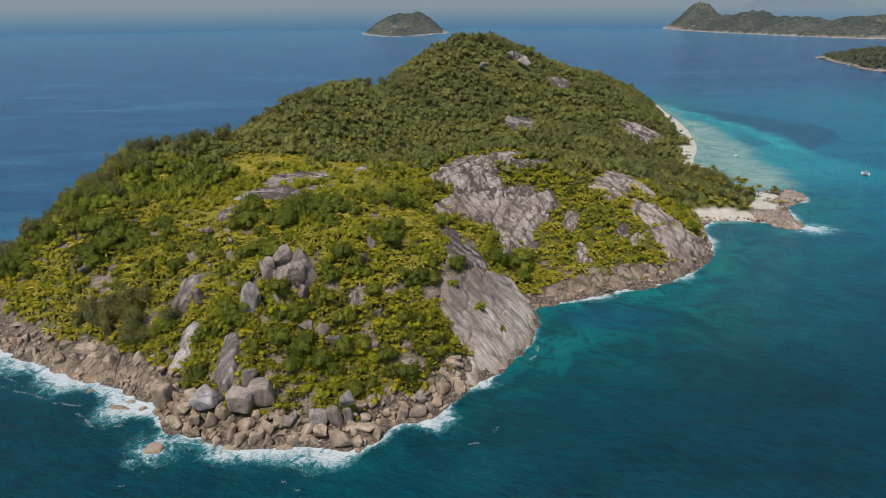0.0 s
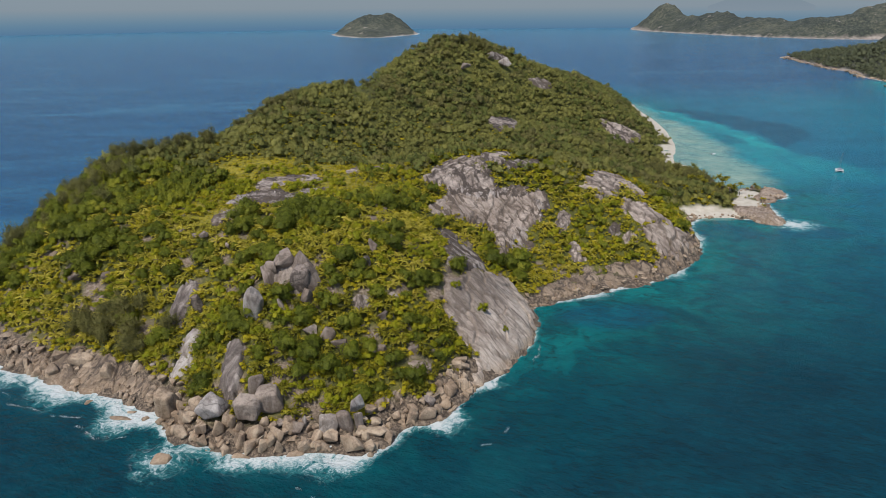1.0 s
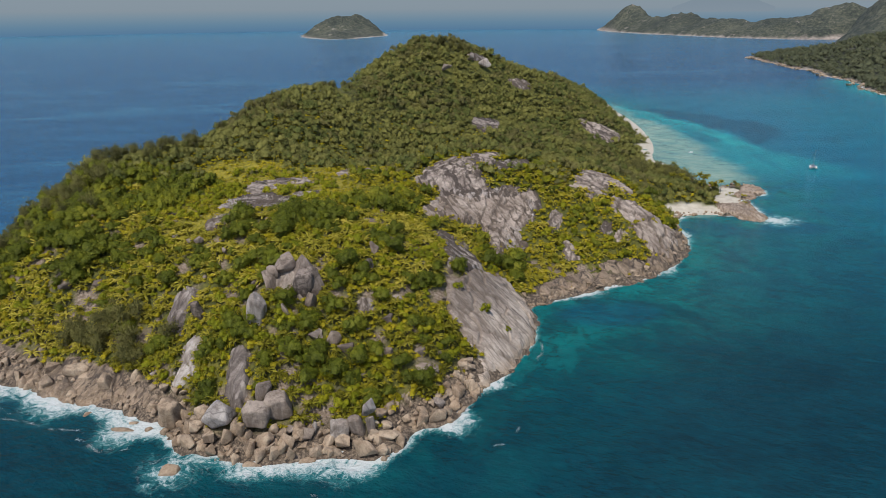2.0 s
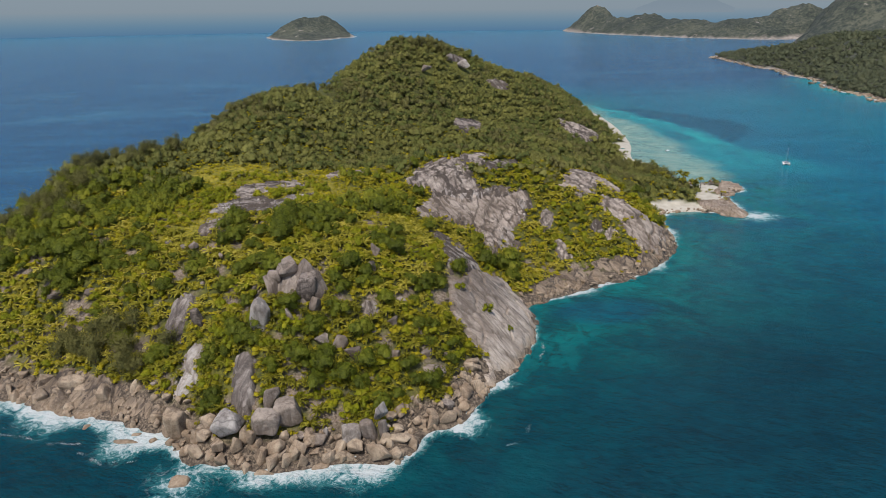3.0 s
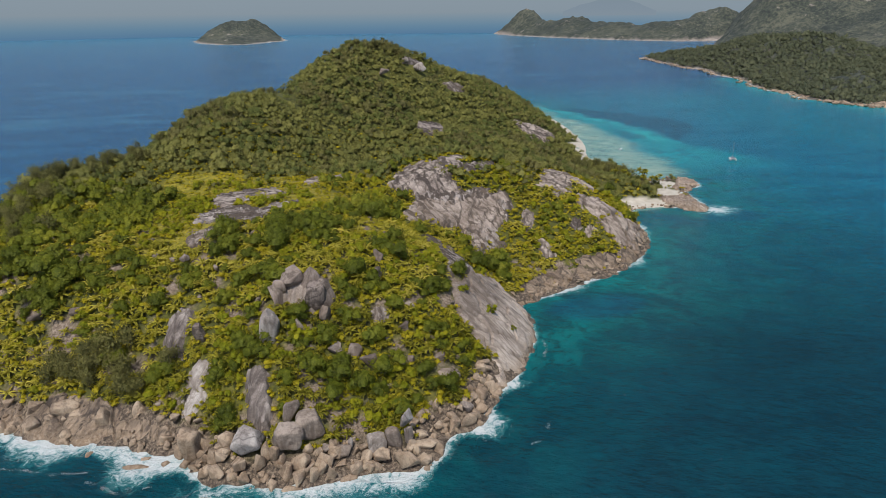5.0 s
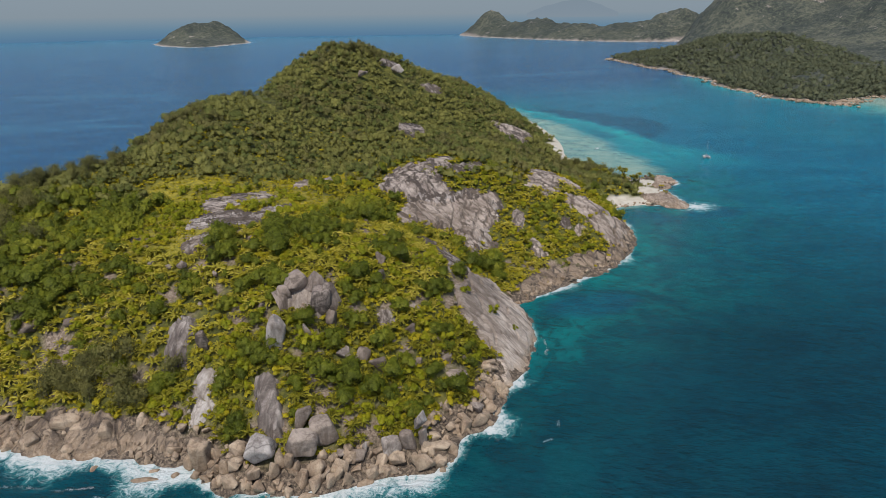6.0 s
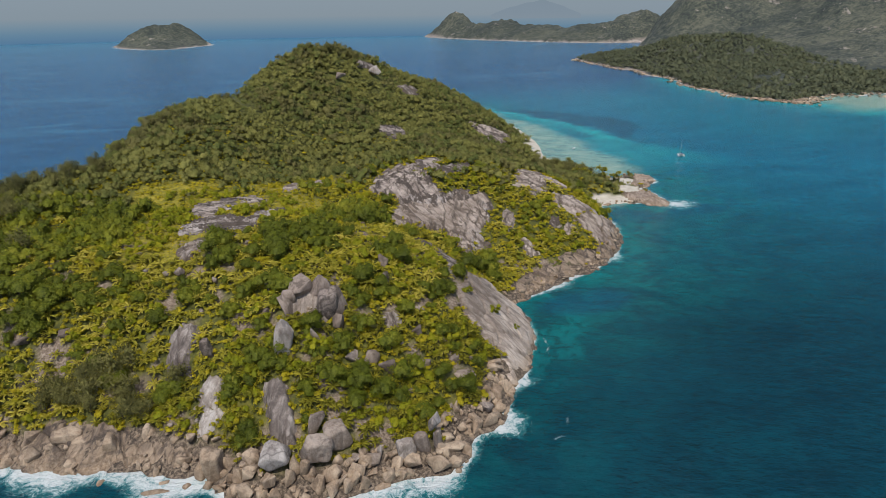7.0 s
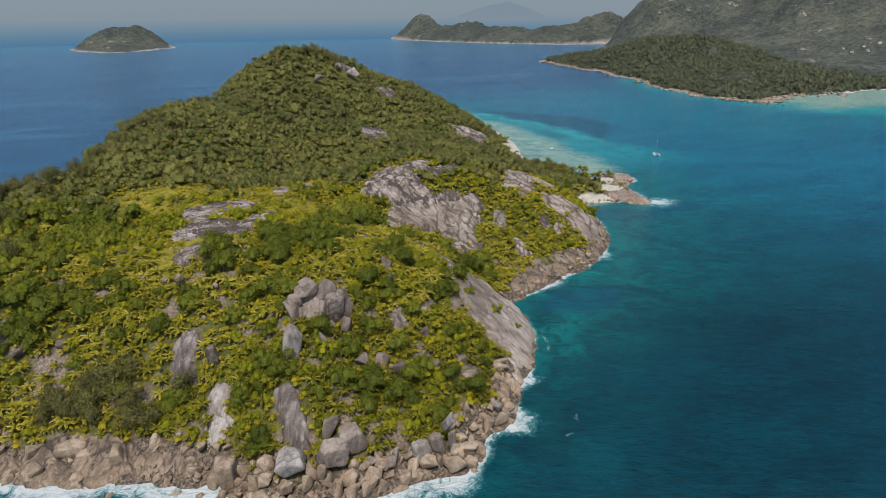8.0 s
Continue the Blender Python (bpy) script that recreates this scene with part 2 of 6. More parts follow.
def ground_material():
    """Soil, grass and low green between the plants; bare rock by the sea; sand on the beaches."""
    n = Nodes("ground")
    a, b = n.noise(0.5, 5.0, 0.6), n.noise(0.06, 4.0)
    green = n.ramp(n.maths("ADD", n.maths("MULTIPLY", a, 0.6), n.maths("MULTIPLY", b, 0.4)), (0.36, (0.03, 0.034, 0.006)), (0.5, (0.078, 0.08, 0.01)), (0.64, (0.155, 0.138, 0.018)))
    meadow = n.ramp(n.noise(0.3, 5.0, 0.65), (0.36, (0.12, 0.115, 0.01)), (0.5, (0.22, 0.19, 0.012)), (0.64, (0.31, 0.25, 0.03)))
    # shore rock, its colour darkened to imitate shade in the gaps between boulders
    rock = n.ramp(n.noise(0.8, 6.0, 0.65), (0.38, (0.035, 0.026, 0.019)), (0.5, (0.1, 0.073, 0.052)), (0.62, (0.22, 0.17, 0.123)))
    sand = n.ramp(n.noise(0.2, 4.0), (0.35, (0.43, 0.385, 0.315)), (0.65, (0.53, 0.49, 0.42)))
    colour = n.mix(n.field("meadow"), green, meadow)
    soil = n.ramp(n.noise(0.9, 6.0, 0.7), (0.36, (0.085, 0.06, 0.042)), (0.5, (0.19, 0.142, 0.105)), (0.64, (0.31, 0.25, 0.2)))
    colour = n.mix(n.field("soil"), colour, soil)
    colour = n.mix(n.field("rocky"), colour, rock)
    colour = n.mix(n.field("sandy"), colour, sand)
    return n.finish(colour, 0.9, n.noise(0.7, 6.0, 0.6), 0.8, 0.8)


def sea_material():
    """Clear sea: the colour comes from how deep it is, what lies below, and haze painted in far off; wind ripples and
    longer swell on top.
    """
    n = Nodes("sea")
    wind = n.noise(0.012, 4.0, 0.6, stretch=(1.0, 2.2, 1.0), warp=0.4)
    chop = n.noise(0.2, 7.0, 0.74, stretch=(0.7, 1.8, 1.0), warp=0.3, spin=-0.42)
    mottle = n.maths("ADD", n.maths("MULTIPLY", wind, 0.45), n.maths("MULTIPLY", chop, 0.55))
    deep = n.ramp(mottle, (0.4, (0.0, 0.021, 0.036)), (0.6, (0.0004, 0.042, 0.064)))
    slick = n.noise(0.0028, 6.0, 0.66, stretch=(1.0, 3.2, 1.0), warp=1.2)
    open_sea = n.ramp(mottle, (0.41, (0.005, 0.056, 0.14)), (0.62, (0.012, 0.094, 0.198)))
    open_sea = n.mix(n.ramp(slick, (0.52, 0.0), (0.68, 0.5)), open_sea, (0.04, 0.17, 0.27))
    # water colour paled to stand in for haze over the distant sea
    hazed_sea = n.ramp(slick, (0.4, (0.026, 0.135, 0.235)), (0.62, (0.07, 0.2, 0.3)))
    channel = n.ramp(mottle, (0.41, (0.0012, 0.09, 0.17)), (0.62, (0.0035, 0.148, 0.24)))
    colour = n.mix(n.field("channel"), deep, channel)
    colour = n.mix(n.field("offing"), colour, open_sea)
    colour = n.mix(n.field("far_haze"), colour, hazed_sea)
    reef = n.ramp(n.noise(0.045, 7.0, 0.66, warp=0.5), (0.42, 0.0), (0.6, 1.0))
    colour = n.mix(n.maths("MULTIPLY", n.field("shelf"), n.maths("ADD", n.maths("MULTIPLY", reef, 0.6), 0.3)), colour, (0.002, 0.148, 0.15))
    weedy = n.ramp(n.noise(0.1, 7.0, 0.72, warp=0.6), (0.52, 0.0), (0.62, 1.0))
    colour = n.mix(n.maths("MULTIPLY", n.maths("MULTIPLY", n.field("shelf"), weedy), 0.6), colour, (0.002, 0.04, 0.052))
    weed = n.ramp(n.noise(0.03, 6.0, 0.62, stretch=(1.3, 0.6, 1.0), warp=1.0), (0.36, 0.45), (0.52, 1.0))
    colour = n.mix(n.maths("MULTIPLY", n.field("lagoon"), weed), colour, (0.01, 0.29, 0.31))
    colour = n.mix(n.field("sandbar"), colour, n.ramp(n.noise(0.05, 6.0, 0.65, warp=0.6), (0.36, (0.15, 0.285, 0.25)), (0.62, (0.27, 0.375, 0.305))))
    bed = n.ramp(n.noise(0.03, 6.0, 0.7, warp=0.8), (0.36, 0.6), (0.52, 1.0))
    colour = n.mix(n.maths("MULTIPLY", n.field("weedbed"), bed), colour, (0.003, 0.068, 0.125))
    froth = n.noise(0.16, 9.0, 0.74, warp=1.1)
    lace = n.ramp(n.noise(0.55, 6.0, 0.7, warp=1.6), (0.4, 0.0), (0.62, 1.0))
    band = n.maths("ADD", n.maths("ADD", n.maths("MULTIPLY", froth, 1.1), n.maths("MULTIPLY", lace, 0.12)), n.maths("MULTIPLY", n.field("surf"), 0.42))
    foam = n.ramp(band, (0.8, 0.0), (0.91, 0.55), (1.06, 0.95))
    # threads of spent foam trailing behind the breakers
    thread = n.maths("ABSOLUTE", n.maths("SUBTRACT", n.noise(0.075, 6.0, 0.62, warp=2.2), 0.5))
    thread = n.ramp(n.maths("ADD", thread, n.maths("MULTIPLY", n.noise(0.9, 4.0, 0.7), 0.03)), (0.016, 1.0), (0.032, 0.0))
    thread = n.maths("MULTIPLY", thread, n.ramp(n.maths("ADD", n.field("surf"), n.maths("MULTIPLY", froth, 0.8)), (0.15, 0.0), (0.8, 0.3)))
    foam = n.maths("MAXIMUM", foam, thread)
    milky = n.ramp(band, (0.6, 0.0), (0.9, 1.0))
    colour = n.mix(n.maths("MULTIPLY", milky, 0.5), colour, (0.08, 0.34, 0.35))
    colour = n.mix(foam, colour, (0.55, 0.58, 0.58))
    swell = n.noise(0.09, 5.0, 0.62, stretch=(1.0, 1.9, 1.0), warp=0.3, spin=-0.42)
    ripple = n.noise(0.5, 5.0, 0.65, stretch=(1.0, 1.8, 1.0), spin=-0.42)
    bump = n.maths("ADD", n.maths("MULTIPLY", swell, 1.0), n.maths("MULTIPLY", ripple, 0.3))
    rough = n.mix(foam, (0.16, 0.16, 0.16), (0.8, 0.8, 0.8))
    return n.finish(colour, rough, bump, 0.8, 2.8, IOR=1.33, Specular_IOR_Level=0.2)


def plain(name, colour, rough=0.5, wear=0.15, scale=2.0, metal=0.0):
    n = Nodes(name)
    dim = tuple(c * (1 - wear) for c in colour)
    return n.finish(n.ramp(n.noise(scale, 4.0), (0.35, dim), (0.65, colour)), rough, Metallic=metal)


BARK, GROUND, SEA = bark_material(), ground_material(), sea_material()
GELCOAT, GLASS_DARK = plain("gelcoat", (0.8, 0.8, 0.79), 0.3, 0.06), plain("tinted_glass", (0.02, 0.025, 0.03), 0.1)
ALLOY, RUBBER = plain("alloy", (0.6, 0.6, 0.6), 0.35, metal=1.0), plain("grey_tube", (0.22, 0.23, 0.24), 0.6)
CANVAS, ROOFING, PLASTER = plain("canvas", (0.1, 0.13, 0.2), 0.8), plain("roofing", (0.42, 0.33, 0.29), 0.6), plain("plaster", (0.7, 0.68, 0.64), 0.8)


# ---- mesh helpers ----
def mesh_of(name, points, faces, material, flat=False, fields=()):
    """A mesh from numpy arrays: points (n, 3), faces (m, 3 or 4)."""
    points, faces = np.asarray(points, np.float32), np.asarray(faces, np.int32)
    mesh = bpy.data.meshes.new(name)
    k = faces.shape[1]
    mesh.vertices.add(len(points))
    mesh.vertices.foreach_set("co", points.ravel())
    mesh.loops.add(faces.size)
    mesh.loops.foreach_set("vertex_index", faces.ravel())
    mesh.polygons.add(len(faces))
    mesh.polygons.foreach_set("loop_start", np.arange(0, faces.size, k, dtype=np.int32))
    mesh.polygons.foreach_set("loop_total", np.full(len(faces), k, np.int32))
    mesh.polygons.foreach_set("use_smooth", np.full(len(faces), not flat))
    for key, values in fields:
        values = np.asarray(values, np.float32)
        if values.ndim == 2:
            mesh.attributes.new(key, "FLOAT_VECTOR", "POINT").data.foreach_set("vector", values.ravel())
        else:
            mesh.attributes.new(key, "FLOAT", "POINT").data.foreach_set("value", values.ravel())
    mesh.update(calc_edges=True)
    mesh.validate()
    mesh.materials.append(material)
    return mesh


def part(name, mesh, parent, label=""):
    ob = new(name, mesh)
    ob.parent = parent
    return tagged(ob, label) if label else ob


def sheet(xs, ys):
    """Grid of points and quads over two axes."""
    gx, gy = np.meshgrid(xs, ys)
    nx, ny = len(xs), len(ys)
    i = (np.arange(ny - 1)[:, None] * nx + np.arange(nx - 1)[None, :]).ravel()
    return gx.ravel(), gy.ravel(), np.stack([i, i + 1, i + nx + 1, i + nx], 1)


def only(points, faces, keep, fields=()):
    """Drop the faces not kept and the points they leave alone."""
    faces = faces[keep]
    used = np.unique(faces)
    at = np.zeros(len(points), np.int32)
    at[used] = np.arange(len(used))
    return points[used], at[faces], [(key, np.asarray(v).ravel()[used]) for key, v in fields]


# ---- terrain: coast outlines and hills, metres ----
SOUTH_COAST = [(-217, 262), (-191, 253), (-178, 245), (-155, 236), (-144, 234), (-134, 226), (-122, 221), (-117, 214), (-109, 202), (-98, 197), (-85, 194), (-72, 192), (-61, 195),
               (-50, 194), (-43, 190), (-34, 190), (-28, 199), (-27, 206), (-18, 209), (-10, 208), (-1, 222), (6, 232)]
EAST_COAST = [(17, 241), (23, 249), (31, 261), (37, 273), (43, 292), (39, 306), (54, 312), (76, 323), (96, 329), (116, 335), (153, 365), (170, 394), (178, 452), (222, 456), (246, 434),
              (253, 461), (261, 490), (293, 511), (286, 537), (252, 530), (247, 545), (255, 615), (241, 642), (275, 709), (309, 856)]
WEST_COAST = [(320, 990), (335, 1080), (270, 1130), (130, 1090), (0, 1010), (-80, 930), (-150, 800), (-205, 680), (-245, 560), (-280, 450), (-275, 340), (-245, 285)]
ISLE_COAST = SOUTH_COAST + EAST_COAST + WEST_COAST
# hills as (x, y, height), each region with one radius
KNOLL_R, SUMMIT_R = 42.0, 62.0
KNOLL_SOUTH = [(-142, 210, -1), (-88, 210, 8), (-34, 210, -5), (-223, 258, -4), (-169, 258, -6), (-115, 258, 12), (-61, 258, 16),
    (-7, 258, 17), (47, 258, 11), (-250, 306, 12), (-196, 306, 21), (-142, 306, 17), (-88, 306, 9), (-34, 306, 20),
    (20, 306, 9), (74, 306, -3)]
KNOLL_MIDDLE = [(-223, 354, 12), (-169, 354, 9), (-115, 354, 10), (-61, 354, 14), (-7, 354, 5), (47, 354, -7), (101, 354, 3),
    (155, 354, 17), (-250, 402, 17), (-196, 402, 11), (-142, 402, 8), (-88, 402, 14), (-34, 402, 12), (20, 402, 21),
    (74, 402, 14), (128, 402, 7), (182, 402, 16)]
KNOLL_NORTH = [(-223, 450, 30), (-169, 450, 9), (-115, 450, 12), (-61, 450, 7), (-7, 450, 14), (47, 450, 19), (101, 450, 13),
    (155, 450, 14), (209, 450, 8), (-250, 498, 15), (-196, 498, -3), (-142, 498, 16), (-88, 498, 2), (-34, 498, -4),
    (20, 498, 6), (74, 498, -2), (182, 498, 5)]
SUMMIT_SOUTH = [(-180, 555, 18), (-100, 555, 37), (60, 555, 12), (140, 555, 9), (220, 555, -5), (-220, 627, -13), (-140, 627, 33),
    (-60, 627, 16), (20, 627, 13), (100, 627, 17), (180, 627, 5), (260, 627, -18), (-180, 699, 19), (-100, 699, 5),
    (-20, 699, 35), (60, 699, -7), (140, 699, -10), (220, 699, 19), (-140, 771, 2), (-60, 771, 19), (20, 771, 69),
    (100, 771, 34), (180, 771, 6), (260, 771, 7)]
SUMMIT_NORTH = [(-100, 843, 8), (-20, 843, -7), (60, 843, 23), (140, 843, 18), (220, 843, 20), (300, 843, -15), (-60, 915, 2),
    (20, 915, 3), (100, 915, 10), (180, 915, 20), (260, 915, 7), (-20, 987, 5), (60, 987, 8), (140, 987, 11), (220, 987, 20),
    (300, 987, 1), (100, 1059, 10), (180, 1059, 15), (260, 1059, 15)]
KNOLL = KNOLL_SOUTH + KNOLL_MIDDLE + KNOLL_NORTH
SUMMIT = SUMMIT_SOUTH + SUMMIT_NORTH


def rounded(outline, times=2):
    c = np.array(outline, float)
    for _ in range(times):
        d = np.roll(c, -1, 0)
        c = np.stack([0.75 * c + 0.25 * d, 0.25 * c + 0.75 * d], 1).reshape(-1, 2)
    return c


def inside_by(outline, x, y):
    """Metres inside a closed outline, minus outside."""
    x, y = np.asarray(x, float), np.asarray(y, float)
    shape, x, y = x.shape, x.ravel(), y.ravel()
    best, within = np.full(x.shape, 1e18), np.zeros(x.shape, bool)
    for (ax, ay), (bx, by) in zip(outline, np.roll(outline, -1, 0)):
        dx, dy = bx - ax, by - ay
        k = np.clip(((x - ax) * dx + (y - ay) * dy) / (dx * dx + dy * dy + 1e-9), 0, 1)
        best = np.minimum(best, (x - ax - k * dx) ** 2 + (y - ay - k * dy) ** 2)
        if dy != 0:
            within ^= ((ay > y) != (by > y)) & (x < ax + (y - ay) * dx / dy)
    d = np.sqrt(best)
    return np.where(within, d, -d).reshape(shape)


def lattice(i, j, seed):
    v = np.sin(i * 127.1 + j * 311.7 + seed * 74.7) * 43758.5453
    return v - np.floor(v)


def value_noise(x, y, seed=0):
    i, j = np.floor(x), np.floor(y)
    u, v = x - i, y - j
    u, v = u * u * (3 - 2 * u), v * v * (3 - 2 * v)
    a, b = lattice(i, j, seed), lattice(i + 1, j, seed)
    c, d = lattice(i, j + 1, seed), lattice(i + 1, j + 1, seed)
    return (a * (1 - u) + b * u) * (1 - v) + (c * (1 - u) + d * u) * v


def fbm(x, y, seed=0, octaves=4):
    """Layered noise, about -1 to 1."""
    total, amp = 0.0, 0.5
    for o in range(octaves):
        total = total + amp * (2 * value_noise(x * 2 ** o + 17 * o, y * 2 ** o - 9 * o, seed + o) - 1)
        amp *= 0.5
    return total


def cells(x, y, seed=0):
    """Cell noise: a random number for the cell, and the distance from its border."""
    i, j = np.floor(x), np.floor(y)
    first, second = np.full(np.shape(x), 9.0), np.full(np.shape(x), 9.0)
    which = np.zeros(np.shape(x))
    for a in (-1, 0, 1):
        for b in (-1, 0, 1):
            px = i + a + 0.15 + 0.7 * lattice(i + a, j + b, seed)
            py = j + b + 0.15 + 0.7 * lattice(i + a, j + b, seed + 5)
            d = np.hypot(px - x, py - y)
            near = d < first
            second = np.where(near, first, np.minimum(second, d))
            which = np.where(near, lattice(i + a, j + b, seed + 9), which)
            first = np.where(near, d, first)
    return which, second - first


def smooth(a, b, x):
    k = np.clip((x - a) / (b - a), 0, 1)
    return k * k * (3 - 2 * k)


COAST = rounded(ISLE_COAST)


def hills(x, y, centres, radius):
    total = np.zeros(np.shape(x))
    for cx, cy, height in centres:
        total += height * np.exp(-((x - cx) ** 2 + (y - cy) ** 2) / (2 * radius ** 2))
    return total


def shore_d(x, y):
    return inside_by(COAST, x, y)


BEACHES = [(205, 461, 28, 13), (243, 490, 15, 20), (258, 517, 13, 14), (252, 630, 24, 30), (268, 680, 26, 50), (290, 770, 22, 80), (310, 880, 20, 90), (320, 980, 16, 80)]   # x, y and half sizes


def bare(x, y, d=None):
    """Height of the island's ground, metres above the sea."""
    x, y = np.asarray(x, float), np.asarray(y, float)
    d = shore_d(x, y) if d is None else d
    top = hills(x, y, KNOLL, KNOLL_R) + hills(x, y, SUMMIT, SUMMIT_R)
    up = top * (1 - np.exp(-np.maximum(d, 0) / 28.0))
    for bx, by, rx, ry in BEACHES:
        up = up * (1 - 0.93 * np.exp(-(((x - bx) / (rx * 1.3)) ** 2 + ((y - by) / (ry * 1.3)) ** 2) ** 2))
    return np.where(d > 0, np.maximum(up, 0.05 * np.minimum(d, 20)), np.maximum(-6.0, d * 0.35))


# ---- the island's ground ----
def sandy(x, y, d):
    k = np.zeros(np.shape(x))
    for bx, by, rx, ry in BEACHES:
        k = np.maximum(k, 1 - ((x - bx) / rx) ** 2 - ((y - by) / ry) ** 2)
    return smooth(0.0, 0.25, k) * (d < 26)


def on_meadow(x, y):
    """Low yellow-green growth in the saddle and on the knoll's crown."""
    k = np.maximum.reduce([1 - ((x + 108) / 52) ** 2 - ((y - 424) / 26) ** 2, 1 - ((x + 128) / 22) ** 2 - ((y - 345) / 48) ** 2,
                           1 - ((x + 30) / 48) ** 2 - ((y - 440) / 26) ** 2, 1 - ((x + 78) / 34) ** 2 - ((y - 372) / 34) ** 2])
    return smooth(-0.15, 0.35, k + 0.45 * fbm(x / 22, y / 22, 31))


def bare_soil(x, y):
    """Patches of brown soil and rubble that show between the plants."""
    return smooth(0.17, 0.34, fbm(x / 9, y / 9, 79)) * (y < 345)


def rocky_shore(x, y, d):
    """How bare the rim above the sea is."""
    reach = 6.5 + 4 * fbm(x / 16, y / 16, 11) + 4 * ((x < 10) & (y < 300)) + 2 * smooth(-110, -140, x) * (y < 300) + 2 * ((x > 45) & (x < 175) & (y < 420))
    return smooth(reach + 3, reach - 2, d) * (1 - sandy(x, y, d))


def ground(x, y):
    """Height of the ground as built: hills, small relief and broken ledges by the sea."""
    x, y = np.asarray(x, float), np.asarray(y, float)
    d = shore_d(x, y)
    z = bare(x, y, d)
    land = smooth(0, 18, d)
    z = z + land * (1.6 * fbm(x / 26, y / 26, 3) + 0.7 * fbm(x / 8, y / 8, 4))
    which, rim = cells(x / 7 + 0.4 * fbm(x / 9, y / 9, 8), y / 5, 6)
    ledge = rocky_shore(x, y, d) * smooth(-6, 1, d)
    z = z + ledge * (2.4 * which - 0.5 - 1.4 * smooth(0.16, 0.02, rim))
    return z


xs, ys, quads = sheet(np.arange(-296, 352, 3.0), np.arange(178, 1146, 3.0))
d = shore_d(xs, ys)
zs = ground(xs, ys)
keep = (d[quads] > -9).any(1)
pts, quads, marks = only(np.stack([xs, ys, zs], 1), quads, keep,
                         [("sandy", sandy(xs, ys, d)), ("rocky", rocky_shore(xs, ys, d)), ("meadow", on_meadow(xs, ys)), ("soil", bare_soil(xs, ys))])
island = new("ground", mesh_of("ground", pts, quads, GROUND, fields=marks))
tagged(island, "hilly island ground with grass, soil, shore rock and sand", "island", kind="structure")

# ---- the sea ----
def axis(a, b, step, far_a, far_b, grow=1.16):
    mids = list(np.arange(a, b + 0.1, step))
    low, high, s = [], [], step
    p = a
    while p > far_a:
        s *= grow
        p -= s
        low.append(max(p, far_a))
    p, s = mids[-1], step
    while p < far_b:
        s *= grow
        p += s
        high.append(min(p, far_b))
    return np.array(low[::-1] + mids + high)


xs, ys, quads = sheet(axis(-330, 480, 4.0, -5200, 5200), axis(150, 1000, 4.0, -5200, 5200))
round_off = np.minimum(1.0, 5165 / np.hypot(xs, ys))
xs, ys = xs * round_off, ys * round_off
d = shore_d(xs, ys)
off = -d
swash = 1.8 + 3.0 * value_noise(xs / 20, ys / 20, 21) + 4.5 * np.exp(-((xs + 80) / 38) ** 2 - ((ys - 188) / 24) ** 2) + 12 * np.exp(-((xs + 138) / 30) ** 2 - ((ys - 224) / 18) ** 2) + 3 * np.exp(-((xs + 185) / 30) ** 2 - ((ys - 245) / 16) ** 2) + 4 * np.exp(-((xs + 10) / 14) ** 2 - ((ys - 212) / 14) ** 2)
swash = swash * np.where((xs > 15) & (ys < 300) & (ys > 236), 0.35, 1.0)
swash = swash * np.where((xs > 40) & (ys > 290), 0.85, 1.0) * np.where((xs > 180) & (ys > 530), 0.2, 1.0)
swash = swash * (0.35 + 1.1 * smooth(0.25, 0.75, value_noise(xs / 17 + 5, ys / 17, 25)))
swash = swash * (1 - 0.75 * np.exp(-((xs + 31) / 8) ** 2 - ((ys - 189) / 9) ** 2))
surf = np.clip(1.2 - np.maximum(off, 0) / (1.62 * swash), -0.8, 1.0) * (1 - 0.9 * sandy(xs, ys, 0 * xs))
surf = np.maximum(surf, 1.15 - np.hypot(xs - 256, (ys - 436) * 1.3) / 18)
surf = np.maximum(surf, 1.05 - np.hypot(xs + 109, ys - 191) / 11)
surf = np.where((xs > 180) & (ys > 545), -0.8, surf)
shelf = 0.95 * np.exp(-np.maximum(off, 0) / 58.0) * smooth(-30, 50, xs) * smooth(205, 280, ys) + 0.4 * np.exp(-np.maximum(off, 0) / 40.0) * smooth(-120, -60, xs) + 0.22 * np.exp(-np.maximum(off, 0) / 34.0) * smooth(-60, -120, xs)
streak = np.interp(ys, [520, 612, 711, 766, 849, 931, 1003, 1100], [440, 400, 377, 381, 377, 359, 335, 322])
wander = 9 * fbm(xs / 40, ys / 40, 22)
beyond = xs - streak + 1.5 * wander + 12 * fbm(xs / 14, ys / 20, 26)
lagoon = np.exp(-(beyond / 13) ** 2) * (0.45 + 0.55 * smooth(660, 720, ys)) * smooth(540, 620, ys) * smooth(1080, 990, ys)
lagoon = np.maximum(lagoon, 0.55 * smooth(250, 300, xs) * smooth(8, -14, beyond) * smooth(520, 620, ys) * smooth(1060, 960, ys))
weedbed = smooth(14, 26, beyond) * smooth(6, -10, beyond - np.interp(ys, [684, 760, 842, 930, 1010], [8, 78, 105, 82, 55])) * smooth(1040, 960, ys)
weedbed = np.maximum(weedbed, 0.6 * smooth(0.0, 0.6, 1 - ((xs - 356 + wander) / 17) ** 2 - ((ys - 756) / 34) ** 2))
weedbed = np.maximum(weedbed, 0.75 * smooth(0, 0.5, 1 - ((xs - 262) / 34) ** 2 - ((ys - 418) / 15) ** 2))
weedbed = np.maximum(weedbed, 0.5 * smooth(0, 0.6, 1 - ((xs - 190) / 40) ** 2 - ((ys - 425) / 20) ** 2))
